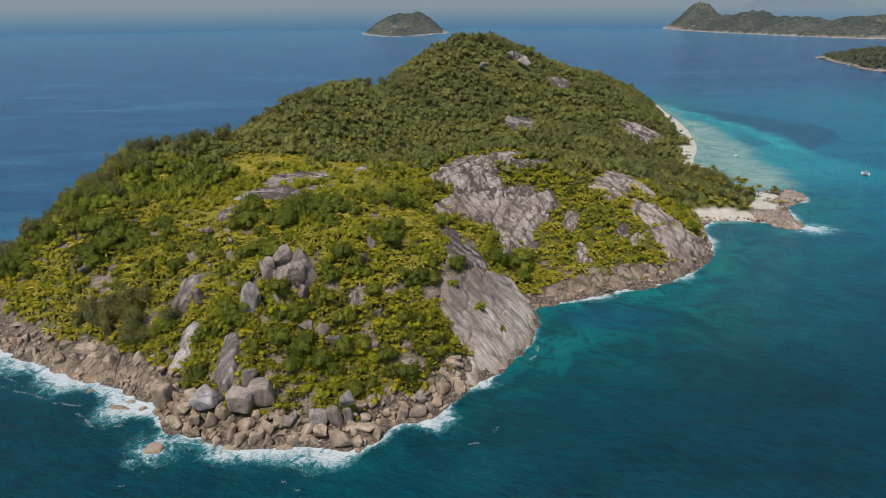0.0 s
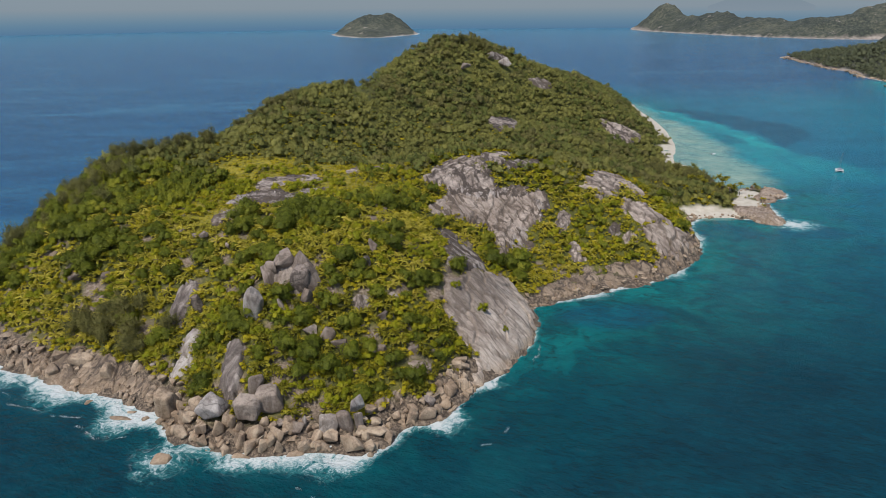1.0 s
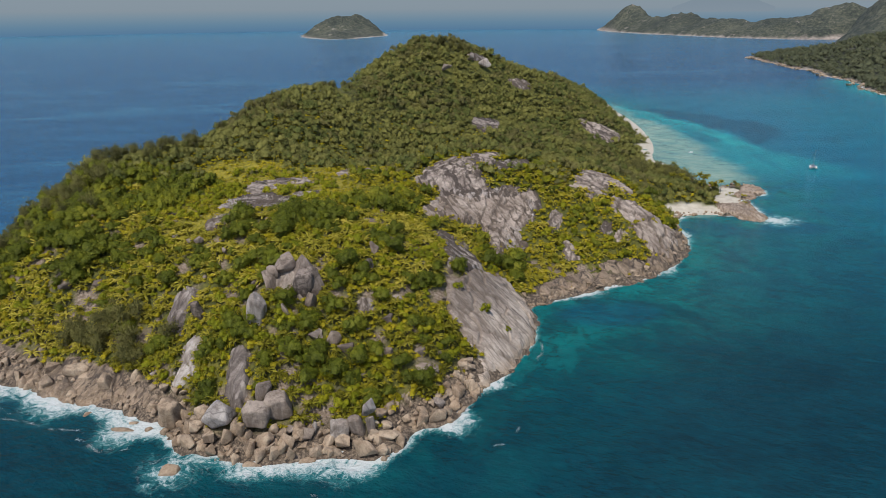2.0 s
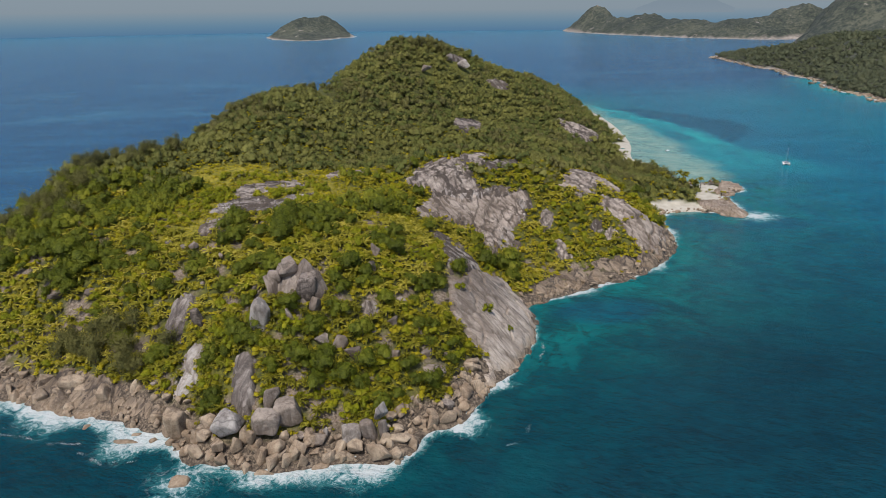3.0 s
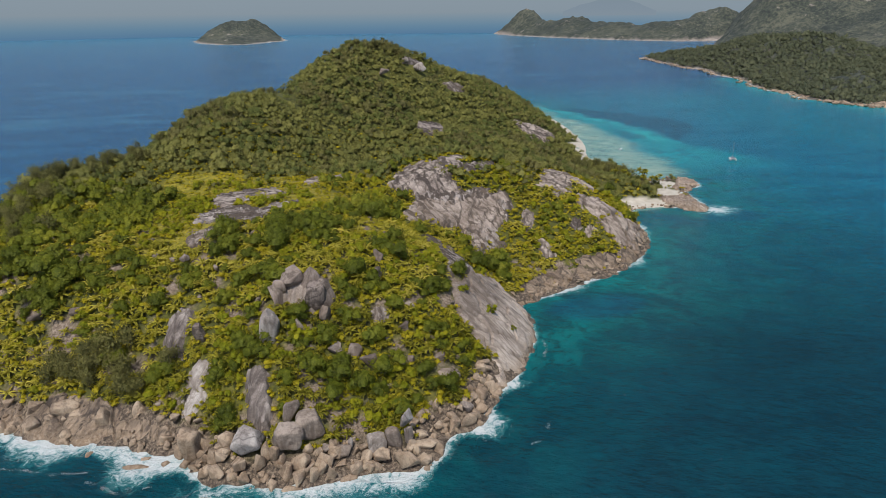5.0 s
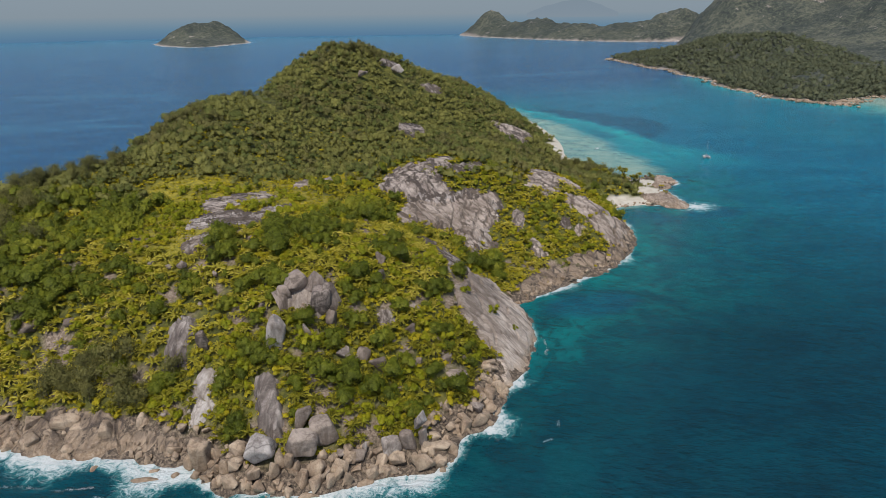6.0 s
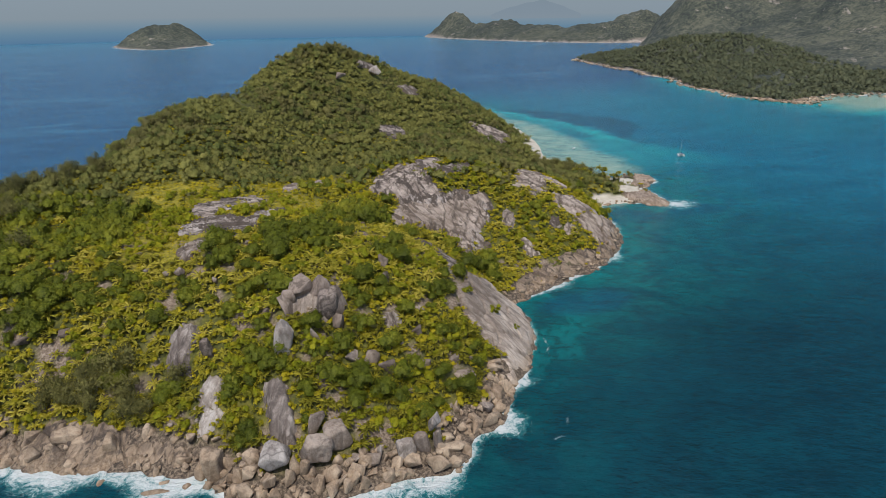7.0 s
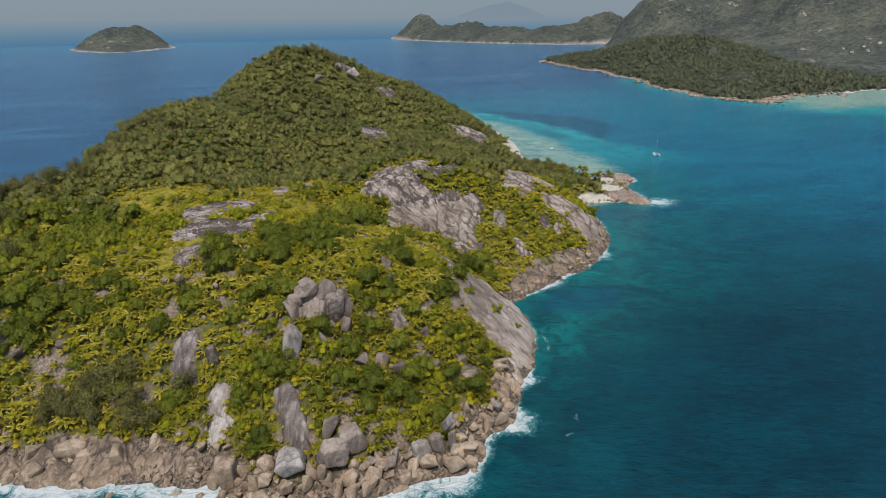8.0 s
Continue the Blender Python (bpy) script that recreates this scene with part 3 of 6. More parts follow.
weedbed = np.maximum(weedbed, 0.7 * smooth(0.0, 0.7, 1 - ((xs - 82) / 34) ** 2 - ((ys - 296) / 18) ** 2))
mainland_edge = np.interp(ys, [650, 760, 860, 1029, 1166, 1428, 1700], [930, 850, 838, 840, 870, 985, 1015])
lagoon = np.maximum(lagoon, 0.95 * np.exp(-np.maximum(mainland_edge - xs, 0) / 38.0) * (ys > 560) * (ys < 1350))
lagoon = np.maximum(lagoon, 0.14 * smooth(420, 620, xs) * smooth(1300, 1000, ys) * smooth(520, 680, ys))
strand = np.interp(ys, [520, 545, 615, 642, 709, 856, 990, 1080], [245, 247, 255, 241, 275, 309, 320, 335])
bank = np.interp(ys, [520, 560, 610, 665, 760, 850, 930, 1010], [40, 56, 66, 68, 50, 30, 18, 10])
sandbar = smooth(14, -16, xs - strand - bank + 2.2 * wander) * (xs > strand - 30) * smooth(505, 560, ys) * smooth(1090, 990, ys) * (0.82 + 0.25 * fbm(xs / 25, ys / 25, 23))
sandbar = np.maximum(sandbar, 0.9 * np.exp(-np.maximum(off, 0) / 6.0) * sandy(xs, ys, 0 * xs))
sandbar = np.maximum(sandbar, smooth(850, 905, xs - 0.5 * (ys - 800)) * smooth(715, 790, ys + 0.12 * (xs - 950) + wander) * (xs < 1500) * (ys < 960))
channel = smooth(90, 620, 0.75 * xs + 0.8 * (ys - 210) + 30 * fbm(xs / 90, ys / 90, 24)) * smooth(30, 120, xs)
offing = np.clip(np.maximum(smooth(60, -260, xs) * smooth(200, 420, ys), smooth(980, 1500, ys + 0.05 * xs)), 0, 1)
# amount of painted haze, growing with distance from the middle
far_haze = 0.9 * smooth(1900, 5000, np.hypot(xs, ys))
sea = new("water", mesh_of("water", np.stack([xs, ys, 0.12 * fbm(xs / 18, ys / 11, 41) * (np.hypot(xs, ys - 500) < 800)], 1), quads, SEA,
                           fields=[("surf", surf), ("shelf", np.clip(shelf, 0, 1)), ("lagoon", np.clip(lagoon, 0, 1)), ("sandbar", np.clip(sandbar, 0, 1)), ("offing", offing), ("weedbed", 0.85 * weedbed), ("channel", channel), ("far_haze", far_haze)]))
tagged(sea, "teal and blue tropical sea with white surf along rocks", "sea", kind="structure")

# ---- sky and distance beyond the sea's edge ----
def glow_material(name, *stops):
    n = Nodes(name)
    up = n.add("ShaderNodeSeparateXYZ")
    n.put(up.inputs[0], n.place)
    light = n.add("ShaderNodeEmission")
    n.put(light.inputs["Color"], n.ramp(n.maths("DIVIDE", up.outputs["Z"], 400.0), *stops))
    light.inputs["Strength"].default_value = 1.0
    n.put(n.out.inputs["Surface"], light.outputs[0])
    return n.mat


# the ring glows: haze painted by height, from sea blue to grey
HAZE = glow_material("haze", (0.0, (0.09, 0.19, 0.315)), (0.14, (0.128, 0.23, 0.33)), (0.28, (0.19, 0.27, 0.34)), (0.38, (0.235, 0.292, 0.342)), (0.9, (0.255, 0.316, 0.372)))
# land that glows in haze colour instead of taking the sun
HAZED_LAND = glow_material("hazed_land", (0.0, (0.235, 0.29, 0.338)), (0.42, (0.21, 0.268, 0.325)), (1.0, (0.205, 0.262, 0.322)))
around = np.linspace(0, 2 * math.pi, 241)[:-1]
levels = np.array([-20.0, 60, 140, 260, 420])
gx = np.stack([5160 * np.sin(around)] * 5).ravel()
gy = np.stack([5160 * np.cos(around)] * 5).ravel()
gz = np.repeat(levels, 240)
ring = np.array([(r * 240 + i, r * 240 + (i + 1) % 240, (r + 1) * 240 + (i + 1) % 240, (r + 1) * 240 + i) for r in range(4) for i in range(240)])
tagged(new("backdrop", mesh_of("backdrop", np.stack([gx, gy, gz], 1), ring, HAZE)), "painted grey-blue haze at the horizon where sea meets sky", "sky", kind="structure")


def far_mountain(azimuth, distance, half, height):
    """A faint mountain island at the horizon; its haze is painted in as a glow."""
    u = np.linspace(-1, 1, 61)
    v = np.linspace(-1, 1, 5)
    gu, gv, quads = sheet(u, v)
    profile = np.clip(1 - np.abs(gu) ** 1.5, 0, 1) * (0.78 + 0.2 * fbm(gu * 2.4 + 3, gu * 0, 5)) + 0.1 * np.exp(-((gu - 0.1) / 0.14) ** 2)
    z = 150 + height * profile * (1 - gv ** 2) - 30 * gv ** 2
    a = radians(azimuth)
    x = distance * math.sin(a) + half * gu * math.cos(a) + 25 * gv * math.sin(a)
    y = distance * math.cos(a) - half * gu * math.sin(a) + 25 * gv * math.cos(a)
    return tagged(new("backdrop_mountain", mesh_of("backdrop_mountain", np.stack([x, y, z], 1), quads, HAZED_LAND)),
                  "mountain island far across the sea, painted in faint haze blue", "mountain", kind="structure")


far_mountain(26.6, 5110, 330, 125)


# ---- far lands ----
def indented(outline):
    """A far coast with small coves and points."""
    c = rounded(outline, 3)
    t = np.roll(c, -1, 0) - np.roll(c, 1, 0)
    t /= np.hypot(*t.T)[:, None] + 1e-9
    return c + np.stack([t[:, 1], -t[:, 0]], 1) * (26 * fbm(c[:, 0] / 70, c[:, 1] / 70, 91))[:, None]


def far_land(name, outline, centres, reach, step, label, box, rim=10.0, sand=lambda x, y, e: 0 * e):
    """An island or coast: ground with hills (x, y, height, radius) inside an outline. Returns its height function too."""
    coast = indented(outline)

    def height(x, y):
        e = inside_by(coast, x, y)
        top = sum(h * np.exp(-((x - cx) ** 2 + (y - cy) ** 2) / (2 * r * r)) for cx, cy, h, r in centres)
        top = top * (1 + 0.2 * fbm(x / (reach * 1.6), y / (reach * 1.6), 51) + 0.12 * fbm(x / (reach * 5), y / (reach * 5), 54))
        spur = 1 - 2 * np.abs(fbm(x / 420, y / 420, 55))
        top = top + smooth(70, 240, top) * (60 * spur - 30 + 14 * fbm(x / 90, y / 90, 56))
        return np.where(e > 0, top * (1 - np.exp(-np.maximum(e, 0) / reach)) + 0.04 * np.minimum(e, 60), np.maximum(-5, e * 0.3)), e

    xs, ys, quads = sheet(np.arange(box[0], box[1], step), np.arange(box[2], box[3], step))
    z, e = height(xs, ys)
    z = z + smooth(5, 40, e) * (step * 0.7 * fbm(xs / (step * 1.5), ys / (step * 1.5), 52) + 9 * fbm(xs / 70, ys / 70, 57))
    pts, quads, marks = only(np.stack([xs, ys, z], 1), quads, (e[quads] > -step).any(1),
                             [("rocky", smooth(rim + 6, rim - 4, e + 8 * fbm(xs / 40, ys / 40, 53))), ("sandy", sand(xs, ys, e))])
    ob = tagged(new(name, mesh_of(name, pts, quads, HAZED_GROUND, fields=marks)), label, "island" if "islet" in name else "coast", kind="structure")
    return ob, height


def hazed_ground():
    n = Nodes("hazed_ground")
    a, b, c = n.noise(0.05, 5.0, 0.7), n.noise(0.006, 4.0), n.noise(0.11, 4.0, 0.7)
    k = n.maths("ADD", n.maths("MULTIPLY", a, 0.4), n.maths("ADD", n.maths("MULTIPLY", b, 0.25), n.maths("MULTIPLY", c, 0.35)))
    # greens greyed and blued to imitate the haze of distance
    green = n.ramp(k, (0.43, (0.022, 0.03, 0.026)), (0.5, (0.054, 0.062, 0.046)), (0.57, (0.108, 0.108, 0.075)))
    slabs = n.ramp(n.noise(0.017, 6.0, 0.72), (0.62, 0.0), (0.66, 0.7))
    rock = n.ramp(n.noise(0.06, 5.0), (0.35, (0.17, 0.14, 0.12)), (0.65, (0.4, 0.345, 0.3)))
    colour = n.mix(slabs, green, rock)
    colour = n.mix(n.field("rocky"), colour, rock)
    colour = n.mix(n.field("sandy"), colour, (0.6, 0.54, 0.44))
    return n.finish(colour, 0.9, n.maths("ADD", a, n.maths("MULTIPLY", c, 0.8)), 0.8, 5.0)


HAZED_GROUND = hazed_ground()
ISLET = [(-570, 4230), (-490, 3900), (-320, 3620), (-150, 3800), (-20, 4220), (-50, 4420), (-200, 4520), (-400, 4520), (-540, 4420)]
islet, islet_h = far_land("islet", ISLET,
                          [(-290, 4300, 62, 110), (-200, 4310, 38, 80), (-400, 4290, 48, 90), (-110, 4310, 34, 70), (-490, 4280, 22, 60), (-310, 3950, 26, 130)], 45.0, 12.0, "small green domed islet with pale rocky shore", (-640, 40, 3540, 4580), 16.0)
CAPE = [(1480, 4850), (1440, 4500), (1490, 4139), (1600, 3700), (1780, 3250), (1960, 3060), (2300, 3050), (2600, 3200), (2450, 3600), (2250, 4100), (2000, 4400), (1760, 4750)]
cape, cape_h = far_land("cape", CAPE,
                        [(1600, 4500, 165, 100), (1550, 4680, 60, 110), (1790, 4050, 100, 140), (1690, 4270, 70, 110), (1900, 3700, 70, 150), (1980, 3400, 50, 130), (2260, 3250, 150, 170)], 60.0, 20.0,
                        "long green cape with a pointed hill and rocky shore", (1380, 2700, 2960, 4900), 16.0)
MAINLAND = [(1106, 2040), (1060, 1850), (1015, 1643), (985, 1428), (869, 1166), (839, 1029), (836, 912), (846, 850), (900, 880), (1005, 912), (1229, 900), (1500, 780), (2100, 300), (3600, 300), (4300, 1400), (3900, 2600), (2900, 3200), (2300, 3120), (2050, 2900), (1700, 2500), (1500, 2250), (1250, 2110)]
coast, coast_h = far_land("mainland", MAINLAND,
                          [(1260, 1500, 74, 165), (1250, 1740, 30, 130), (1130, 1900, 20, 80), (1060, 1150, 26, 110), (1400, 1250, 10, 150), (2800, 2150, 420, 440), (1950, 2480, 165, 170), (2300, 2640, 150, 190), (2480, 2480, 120, 220), (3100, 1300, 420, 520)], 75.0, 14.0,
                          "forested mainland coast with rocky headland and mountains", (820, 3300, 620, 3200), 11.0,
                          lambda x, y, e: smooth(24, 14, e) * (y < 930) * (x > 880) + smooth(16, 8, e) * np.exp(-((x - 838) / 30) ** 2 - ((y - 900) / 40) ** 2))


def surf_line(outline, wide, box, seed):
    """White water where swell breaks on a far shore: a ribbon of changing width."""
    c = indented(outline)
    c = np.concatenate([c, c[:1]])
    leg = np.hypot(*np.diff(c, axis=0).T)
    at = np.concatenate([[0], np.cumsum(leg)])
    s = np.arange(0, at[-1], 7.0)
    px, py = np.interp(s, at, c[:, 0]), np.interp(s, at, c[:, 1])
    tx, ty = np.gradient(px), np.gradient(py)
    long = np.hypot(tx, ty) + 1e-9
    nx, ny = ty / long, -tx / long
    side = np.sign(-inside_by(indented(outline), px + nx * 6, py + ny * 6))
    w = wide * np.clip(0.2 + 1.9 * fbm(s / 60, s * 0 + seed, seed) + 0.8 * fbm(s / 14, s * 0, seed + 1), 0.02, 1.6)
    p = np.concatenate([np.stack([px - nx * side * 3, py - ny * side * 3, 0.35 + 0 * px], 1), np.stack([px + nx * side * w, py + ny * side * w, 0.3 + 0 * px], 1)])
    n = len(s)
    i = np.arange(n - 1)
    q = np.stack([i, i + 1, i + 1 + n, i + n], 1)
    keep = (px[:-1] > box[0]) & (px[:-1] < box[1]) & (py[:-1] > box[2]) & (py[:-1] < box[3]) & (w[:-1] > 0.4)
    return tagged(new("surf_line", mesh_of("surf_line", p, q[keep], FOAM)), "broken white surf along a far rocky shore", "surf", kind="stuff")


FOAM = plain("foam", (0.5, 0.54, 0.54), 0.8, 0.5, 0.8)
surf_line(ISLET, 14.0, (-700, 60, 3400, 4300), 3)
surf_line(CAPE, 12.0, (1300, 2100, 2900, 4700), 5)
surf_line(MAINLAND, 3.0, (800, 1160, 850, 2100), 7)


def foam_streak(path, wide, seed):
    """A drifting line of foam: many small flecks gathered along a bent path."""
    rng = np.random.default_rng(seed)
    path = np.array(path, float)
    leg = np.hypot(*np.diff(path, axis=0).T)
    at = np.concatenate([[0], np.cumsum(leg)])
    s = rng.uniform(0, at[-1], int(at[-1] * 45))
    s = s[rng.random(len(s)) < smooth(-0.1, 0.5, fbm(s / 3.0, s * 0, seed))]
    off = rng.normal(size=len(s)) * wide * 3.0
    px = np.interp(s, at, path[:, 0]) + 1.8 * fbm(s / 6, s * 0, seed) + off
    py = np.interp(s, at, path[:, 1]) + 1.8 * fbm(s / 6, s * 0 + 9, seed) + rng.normal(size=len(s)) * wide * 2.0
    a = np.linspace(0, 2 * math.pi, 7)[:-1]
    r = rng.uniform(0.02, 0.085, (len(s), 1)) * rng.uniform(0.5, 1.2, (len(s), 6))
    p = np.stack([px[:, None] + 1.6 * r * np.cos(a), py[:, None] + r * np.sin(a), np.full_like(r, 0.32)], -1).reshape(-1, 3)
    i = np.arange(len(s))[:, None] * 6
    q = np.concatenate([i + np.array([[0, 1, 2, 3]]), i + np.array([[0, 3, 4, 5]])])
    return tagged(new("foam_streak", mesh_of("foam_streak", p, q, FOAM)), "thin drifting streak of white sea foam", "foam", kind="stuff")


for k, (path, wide) in enumerate([([(0, 188), (5, 192), (11, 197), (17, 205)], 0.13), ([(-192, 230), (-174, 225), (-163, 220), (-146, 215)], 0.17), ([(-196, 238), (-182, 231), (-172, 229)], 0.14), ([(-116, 173), (-111, 171), (-107, 172)], 0.13),
                                  ([(-62, 176), (-54, 172), (-50, 167)], 0.14), ([(34, 252), (38, 262), (40, 270)], 0.14), ([(-150, 212), (-138, 203), (-128, 204)], 0.17)]):
    foam_streak(path, wide, 80 + 5 * k)


# ---- bare granite ----
OUTLINES = []


def ragged(x, y, rise):
    """How far an outcrop's edge strays from its outline; plants fill the hollows of the broad ones."""
    broad = (y > 330) & (rise < 3.2)
    hollow = 4.0 * smooth(0.2, 0.36, fbm(x / 8, y / 8, 60)) * broad
    stray = 3.6 * fbm(x / 10, y / 10, 61) + 3.0 * fbm(x / 4.5, y / 4.5, 63) + 1.6 * fbm(x / 1.8, y / 1.8, 62)
    return np.where(broad, np.where(x > 80, 1.3, 1.0), 0.4) - hollow + np.where(rise < 4.2, 0.85, 0.4) * stray


def rock_margin(x, y):
    """Metres inside the nearest bare rock, minus outside."""
    best = np.full(np.shape(x), -99.0)
    for outline, rise in OUTLINES:
        best = np.maximum(best, inside_by(outline, x, y) + ragged(x, y, rise))
    return best


def outcrop(name, outline, rise, slab, material, label):
    """Bare granite inside an outline: slabs in steps, parted by grooves and fluted down the slope."""
    outline = rounded(outline, 1)
    OUTLINES.append((outline, rise))
    lo, hi = outline.min(0) - 7, outline.max(0) + 7
    step = 0.5 if lo[1] < 300 else 0.6 if lo[1] < 460 else 1.4
    xs, ys, quads = sheet(np.arange(lo[0], hi[0], step), np.arange(lo[1], hi[1], step))
    m = inside_by(outline, xs, ys) + ragged(xs, ys, rise)
    base = bare(xs, ys)
    e = 2.0
    sx, sy = (bare(xs + e, ys) - base) / e, (bare(xs, ys + e) - base) / e
    steep = math.atan2(float(np.mean(sy)), float(np.mean(sx)))
    u, v = xs * math.cos(steep) + ys * math.sin(steep), -xs * math.sin(steep) + ys * math.cos(steep)
    u, v = u + 2.0 * fbm(xs / 11, ys / 11, 63), v + 2.0 * fbm(xs / 11, ys / 11, 64)
    p, q = 0.8 * u + 0.6 * v, -0.6 * u + 0.8 * v
    which, rim = cells(p / (slab * 1.9), q / (slab * 0.8), 65)
    small, crack = cells(u / (slab * 0.9), v / (slab * 0.42), 66)
    body = smooth(-0.5, 1.0 + rise * (0.5 if lo[1] < 300 else 0.2), m)
    jump = min(1.5, 0.16 * slab)
    broken = max(0.8, rise / 2.6) if slab < 6 else 0.25
    flute = np.abs(fbm(v / 2.6, u / 16, 69)) + 0.5 * np.abs(fbm(v / 1.1, u / 9, 70))
    # sheets that peel off along the slope: each ends in a small step down
    lay = (0.86 * u + 0.5 * v) / (slab * 0.85) + 0.9 * fbm(xs / 13, ys / 13, 72) + 0.25 * fbm(xs / 4, ys / 4, 73)
    lay = lay - np.floor(lay)
    peel = smooth(0.0, 0.07, lay) * (1 - lay) * smooth(-0.2, 0.2, fbm(xs / 17, ys / 17, 74))
    z = base + rise * body + body * (jump * (which - 0.5) - 1.2 * smooth(0.09, 0.0, rim)) + body * broken * (small - 0.8 * smooth(0.12, 0.0, crack)) - body * min(1.6, 0.5 * rise) * flute
    z = z + body * (0.3 if lo[1] < 300 else min(1.3, 0.16 * slab)) * peel
    z = z + 0.5 * fbm(xs / 8, ys / 8, 67) + 0.1 * fbm(xs / 1.6, ys / 1.6, 68) - 2.0 * smooth(0.5, -2.5, m)
    seam = np.maximum(smooth(0.13, 0.03, rim), smooth(0.13, 0.05, np.abs(lay - 0.04)) * smooth(-0.25, 0.1, fbm(xs / 17, ys / 17, 74)))
    seam = np.maximum(seam, 0.7 * smooth(0.16, 0.04, crack) * smooth(-0.1, 0.2, fbm(xs / 9, ys / 9, 75)))
    flow = [("down", u), ("across", v), ("seam", seam)]
    pts, quads, flow = only(np.stack([xs, ys, z], 1), quads, (m[quads] > -2.2).any(1), flow)
    return tagged(new(name, mesh_of(name, pts, quads, material, fields=flow)), label, "rock")


outcrop("granite_cliff", [(-4, 272), (3, 280), (13, 301), (22, 311), (29, 317), (33, 316), (37, 308), (43, 300), (43, 291), (37, 272), (30, 259), (21, 246), (15, 240), (6, 232), (4, 233), (7, 240), (4, 245), (2, 249), (-3, 252), (-7, 253), (-5, 262)], 2.6, 9.0, GRANITE_CLIFF, "great streaked granite slab sloping down into the sea")
outcrop("granite_rib", [(-7, 324), (-2, 337), (2, 337), (6, 326), (12, 325), (17, 318), (16, 303), (6, 285), (0, 284), (-4, 274), (-4, 289), (-3, 307)], 2.4, 4.0, GRANITE_DARK, "dark broken granite rib above the great slab")
outcrop("granite_outcrop", [(-4, 409), (3, 417), (11, 422), (23, 424), (36, 435), (46, 437), (42, 421), (34, 410), (26, 403), (29, 395), (35, 390), (35, 386), (16, 381), (5, 381), (2, 386), (-13, 390), (-8, 400)], 1.4, 7.0, GRANITE, "broad pale granite dome with dark lichen on the saddle's rim")
outcrop("granite_outcrop", [(-12, 358), (-5, 368), (4, 377), (17, 381), (34, 384), (40, 390), (52, 396), (60, 394), (62, 386), (62, 380), (56, 373), (50, 369), (47, 364), (40, 362), (33, 347), (29, 337), (29, 350), (27, 358), (17, 359), (9, 360), (-2, 356), (-11, 352)], 2.2, 8.0, GRANITE, "steep grey granite face with diagonal joints below the saddle")
outcrop("granite_outcrop", [(2, 384), (16, 385), (31, 388), (43, 394), (57, 397), (65, 390), (64, 379), (56, 373), (55, 381), (50, 388), (38, 385), (15, 378), (3, 377)], 1.9, 3.0, GRANITE_DARK, "dark broken ledge running across the granite face")
outcrop("granite_outcrop", [(29, 361), (40, 365), (50, 369), (51, 361), (47, 349), (42, 350), (41, 359), (33, 347), (29, 345)], 1.32, 4.0, GRANITE_DARK, "dark broken rock at the foot of the granite face")
outcrop("granite_outcrop", [(42, 419), (49, 418), (63, 427), (63, 419), (51, 411), (41, 410)], 0.9, 4.0, GRANITE_DARK, "dark flat rock in scrub on the saddle's rim")
outcrop("granite_outcrop", [(86, 403), (95, 411), (104, 425), (110, 433), (118, 432), (119, 422), (114, 404), (113, 396), (106, 397), (96, 393), (94, 398), (89, 399)], 1.5, 9.0, GRANITE_BLUFF, "smooth pinkish granite dome on the eastern bluff")
outcrop("granite_outcrop", [(112, 430), (120, 432), (126, 419), (131, 407), (124, 402), (117, 410)], 1.5, 6.0, GRANITE_BLUFF, "jointed granite shoulder falling away behind the dome")
outcrop("granite_outcrop", [(106, 366), (114, 371), (121, 370), (121, 365), (112, 360), (107, 358)], 1.3, 5.0, GRANITE_BLUFF, "weathered granite bench among yellow-green scrub")
outcrop("granite_outcrop", [(110, 388), (112, 394), (119, 396), (127, 391), (133, 387), (143, 388), (146, 384), (138, 380), (127, 379), (117, 379), (111, 383)], 1.6, 10.0, GRANITE_BLUFF, "smooth sloping granite slab on the eastern bluff")
outcrop("granite_outcrop", [(116, 370), (122, 374), (132, 379), (143, 384), (150, 384), (156, 384), (152, 376), (143, 368), (140, 362), (130, 357), (125, 361), (122, 366)], 1.5, 10.0, GRANITE_BLUFF, "low rounded granite slab above the eastern shore")
outcrop("granite_outcrop", [(67, 376), (72, 382), (75, 380), (75, 374), (77, 370), (77, 365), (71, 364), (67, 369)], 1.56, 6.0, GRANITE_BLUFF, "narrow pale granite rib between bushes")
outcrop("granite_outcrop", [(71, 359), (75, 362), (77, 355), (78, 348), (74, 349), (71, 354)], 1.5, 6.0, GRANITE_BLUFF, "small pale granite rib between bushes")
outcrop("granite_outcrop", [(98, 373), (107, 376), (108, 370), (100, 363)], 1.08, 4.0, GRANITE_DARK, "small dark granite outcrop among bushes")
outcrop("granite_outcrop", [(-117, 392), (-114, 401), (-104, 400), (-94, 403), (-85, 402), (-76, 386), (-76, 379), (-84, 376), (-92, 380), (-102, 378), (-107, 372), (-114, 378)], 0.6, 8.0, GRANITE, "flat grey granite pavement lying in the yellow meadow")
outcrop("granite_outcrop", [(-123, 345), (-121, 362), (-116, 370), (-107, 372), (-93, 361), (-84, 364), (-70, 367), (-69, 359), (-80, 350), (-84, 340), (-94, 338), (-100, 335), (-110, 345), (-116, 342)], 0.6, 5.0, GRANITE_DARK, "dark lichen-covered granite pavement in the meadow")
outcrop("granite_outcrop", [(-123, 314), (-119, 325), (-115, 332), (-106, 330), (-109, 322), (-114, 316), (-118, 309)], 1.3, 5.0, GRANITE_DARK, "small flat granite slab at the meadow's edge")
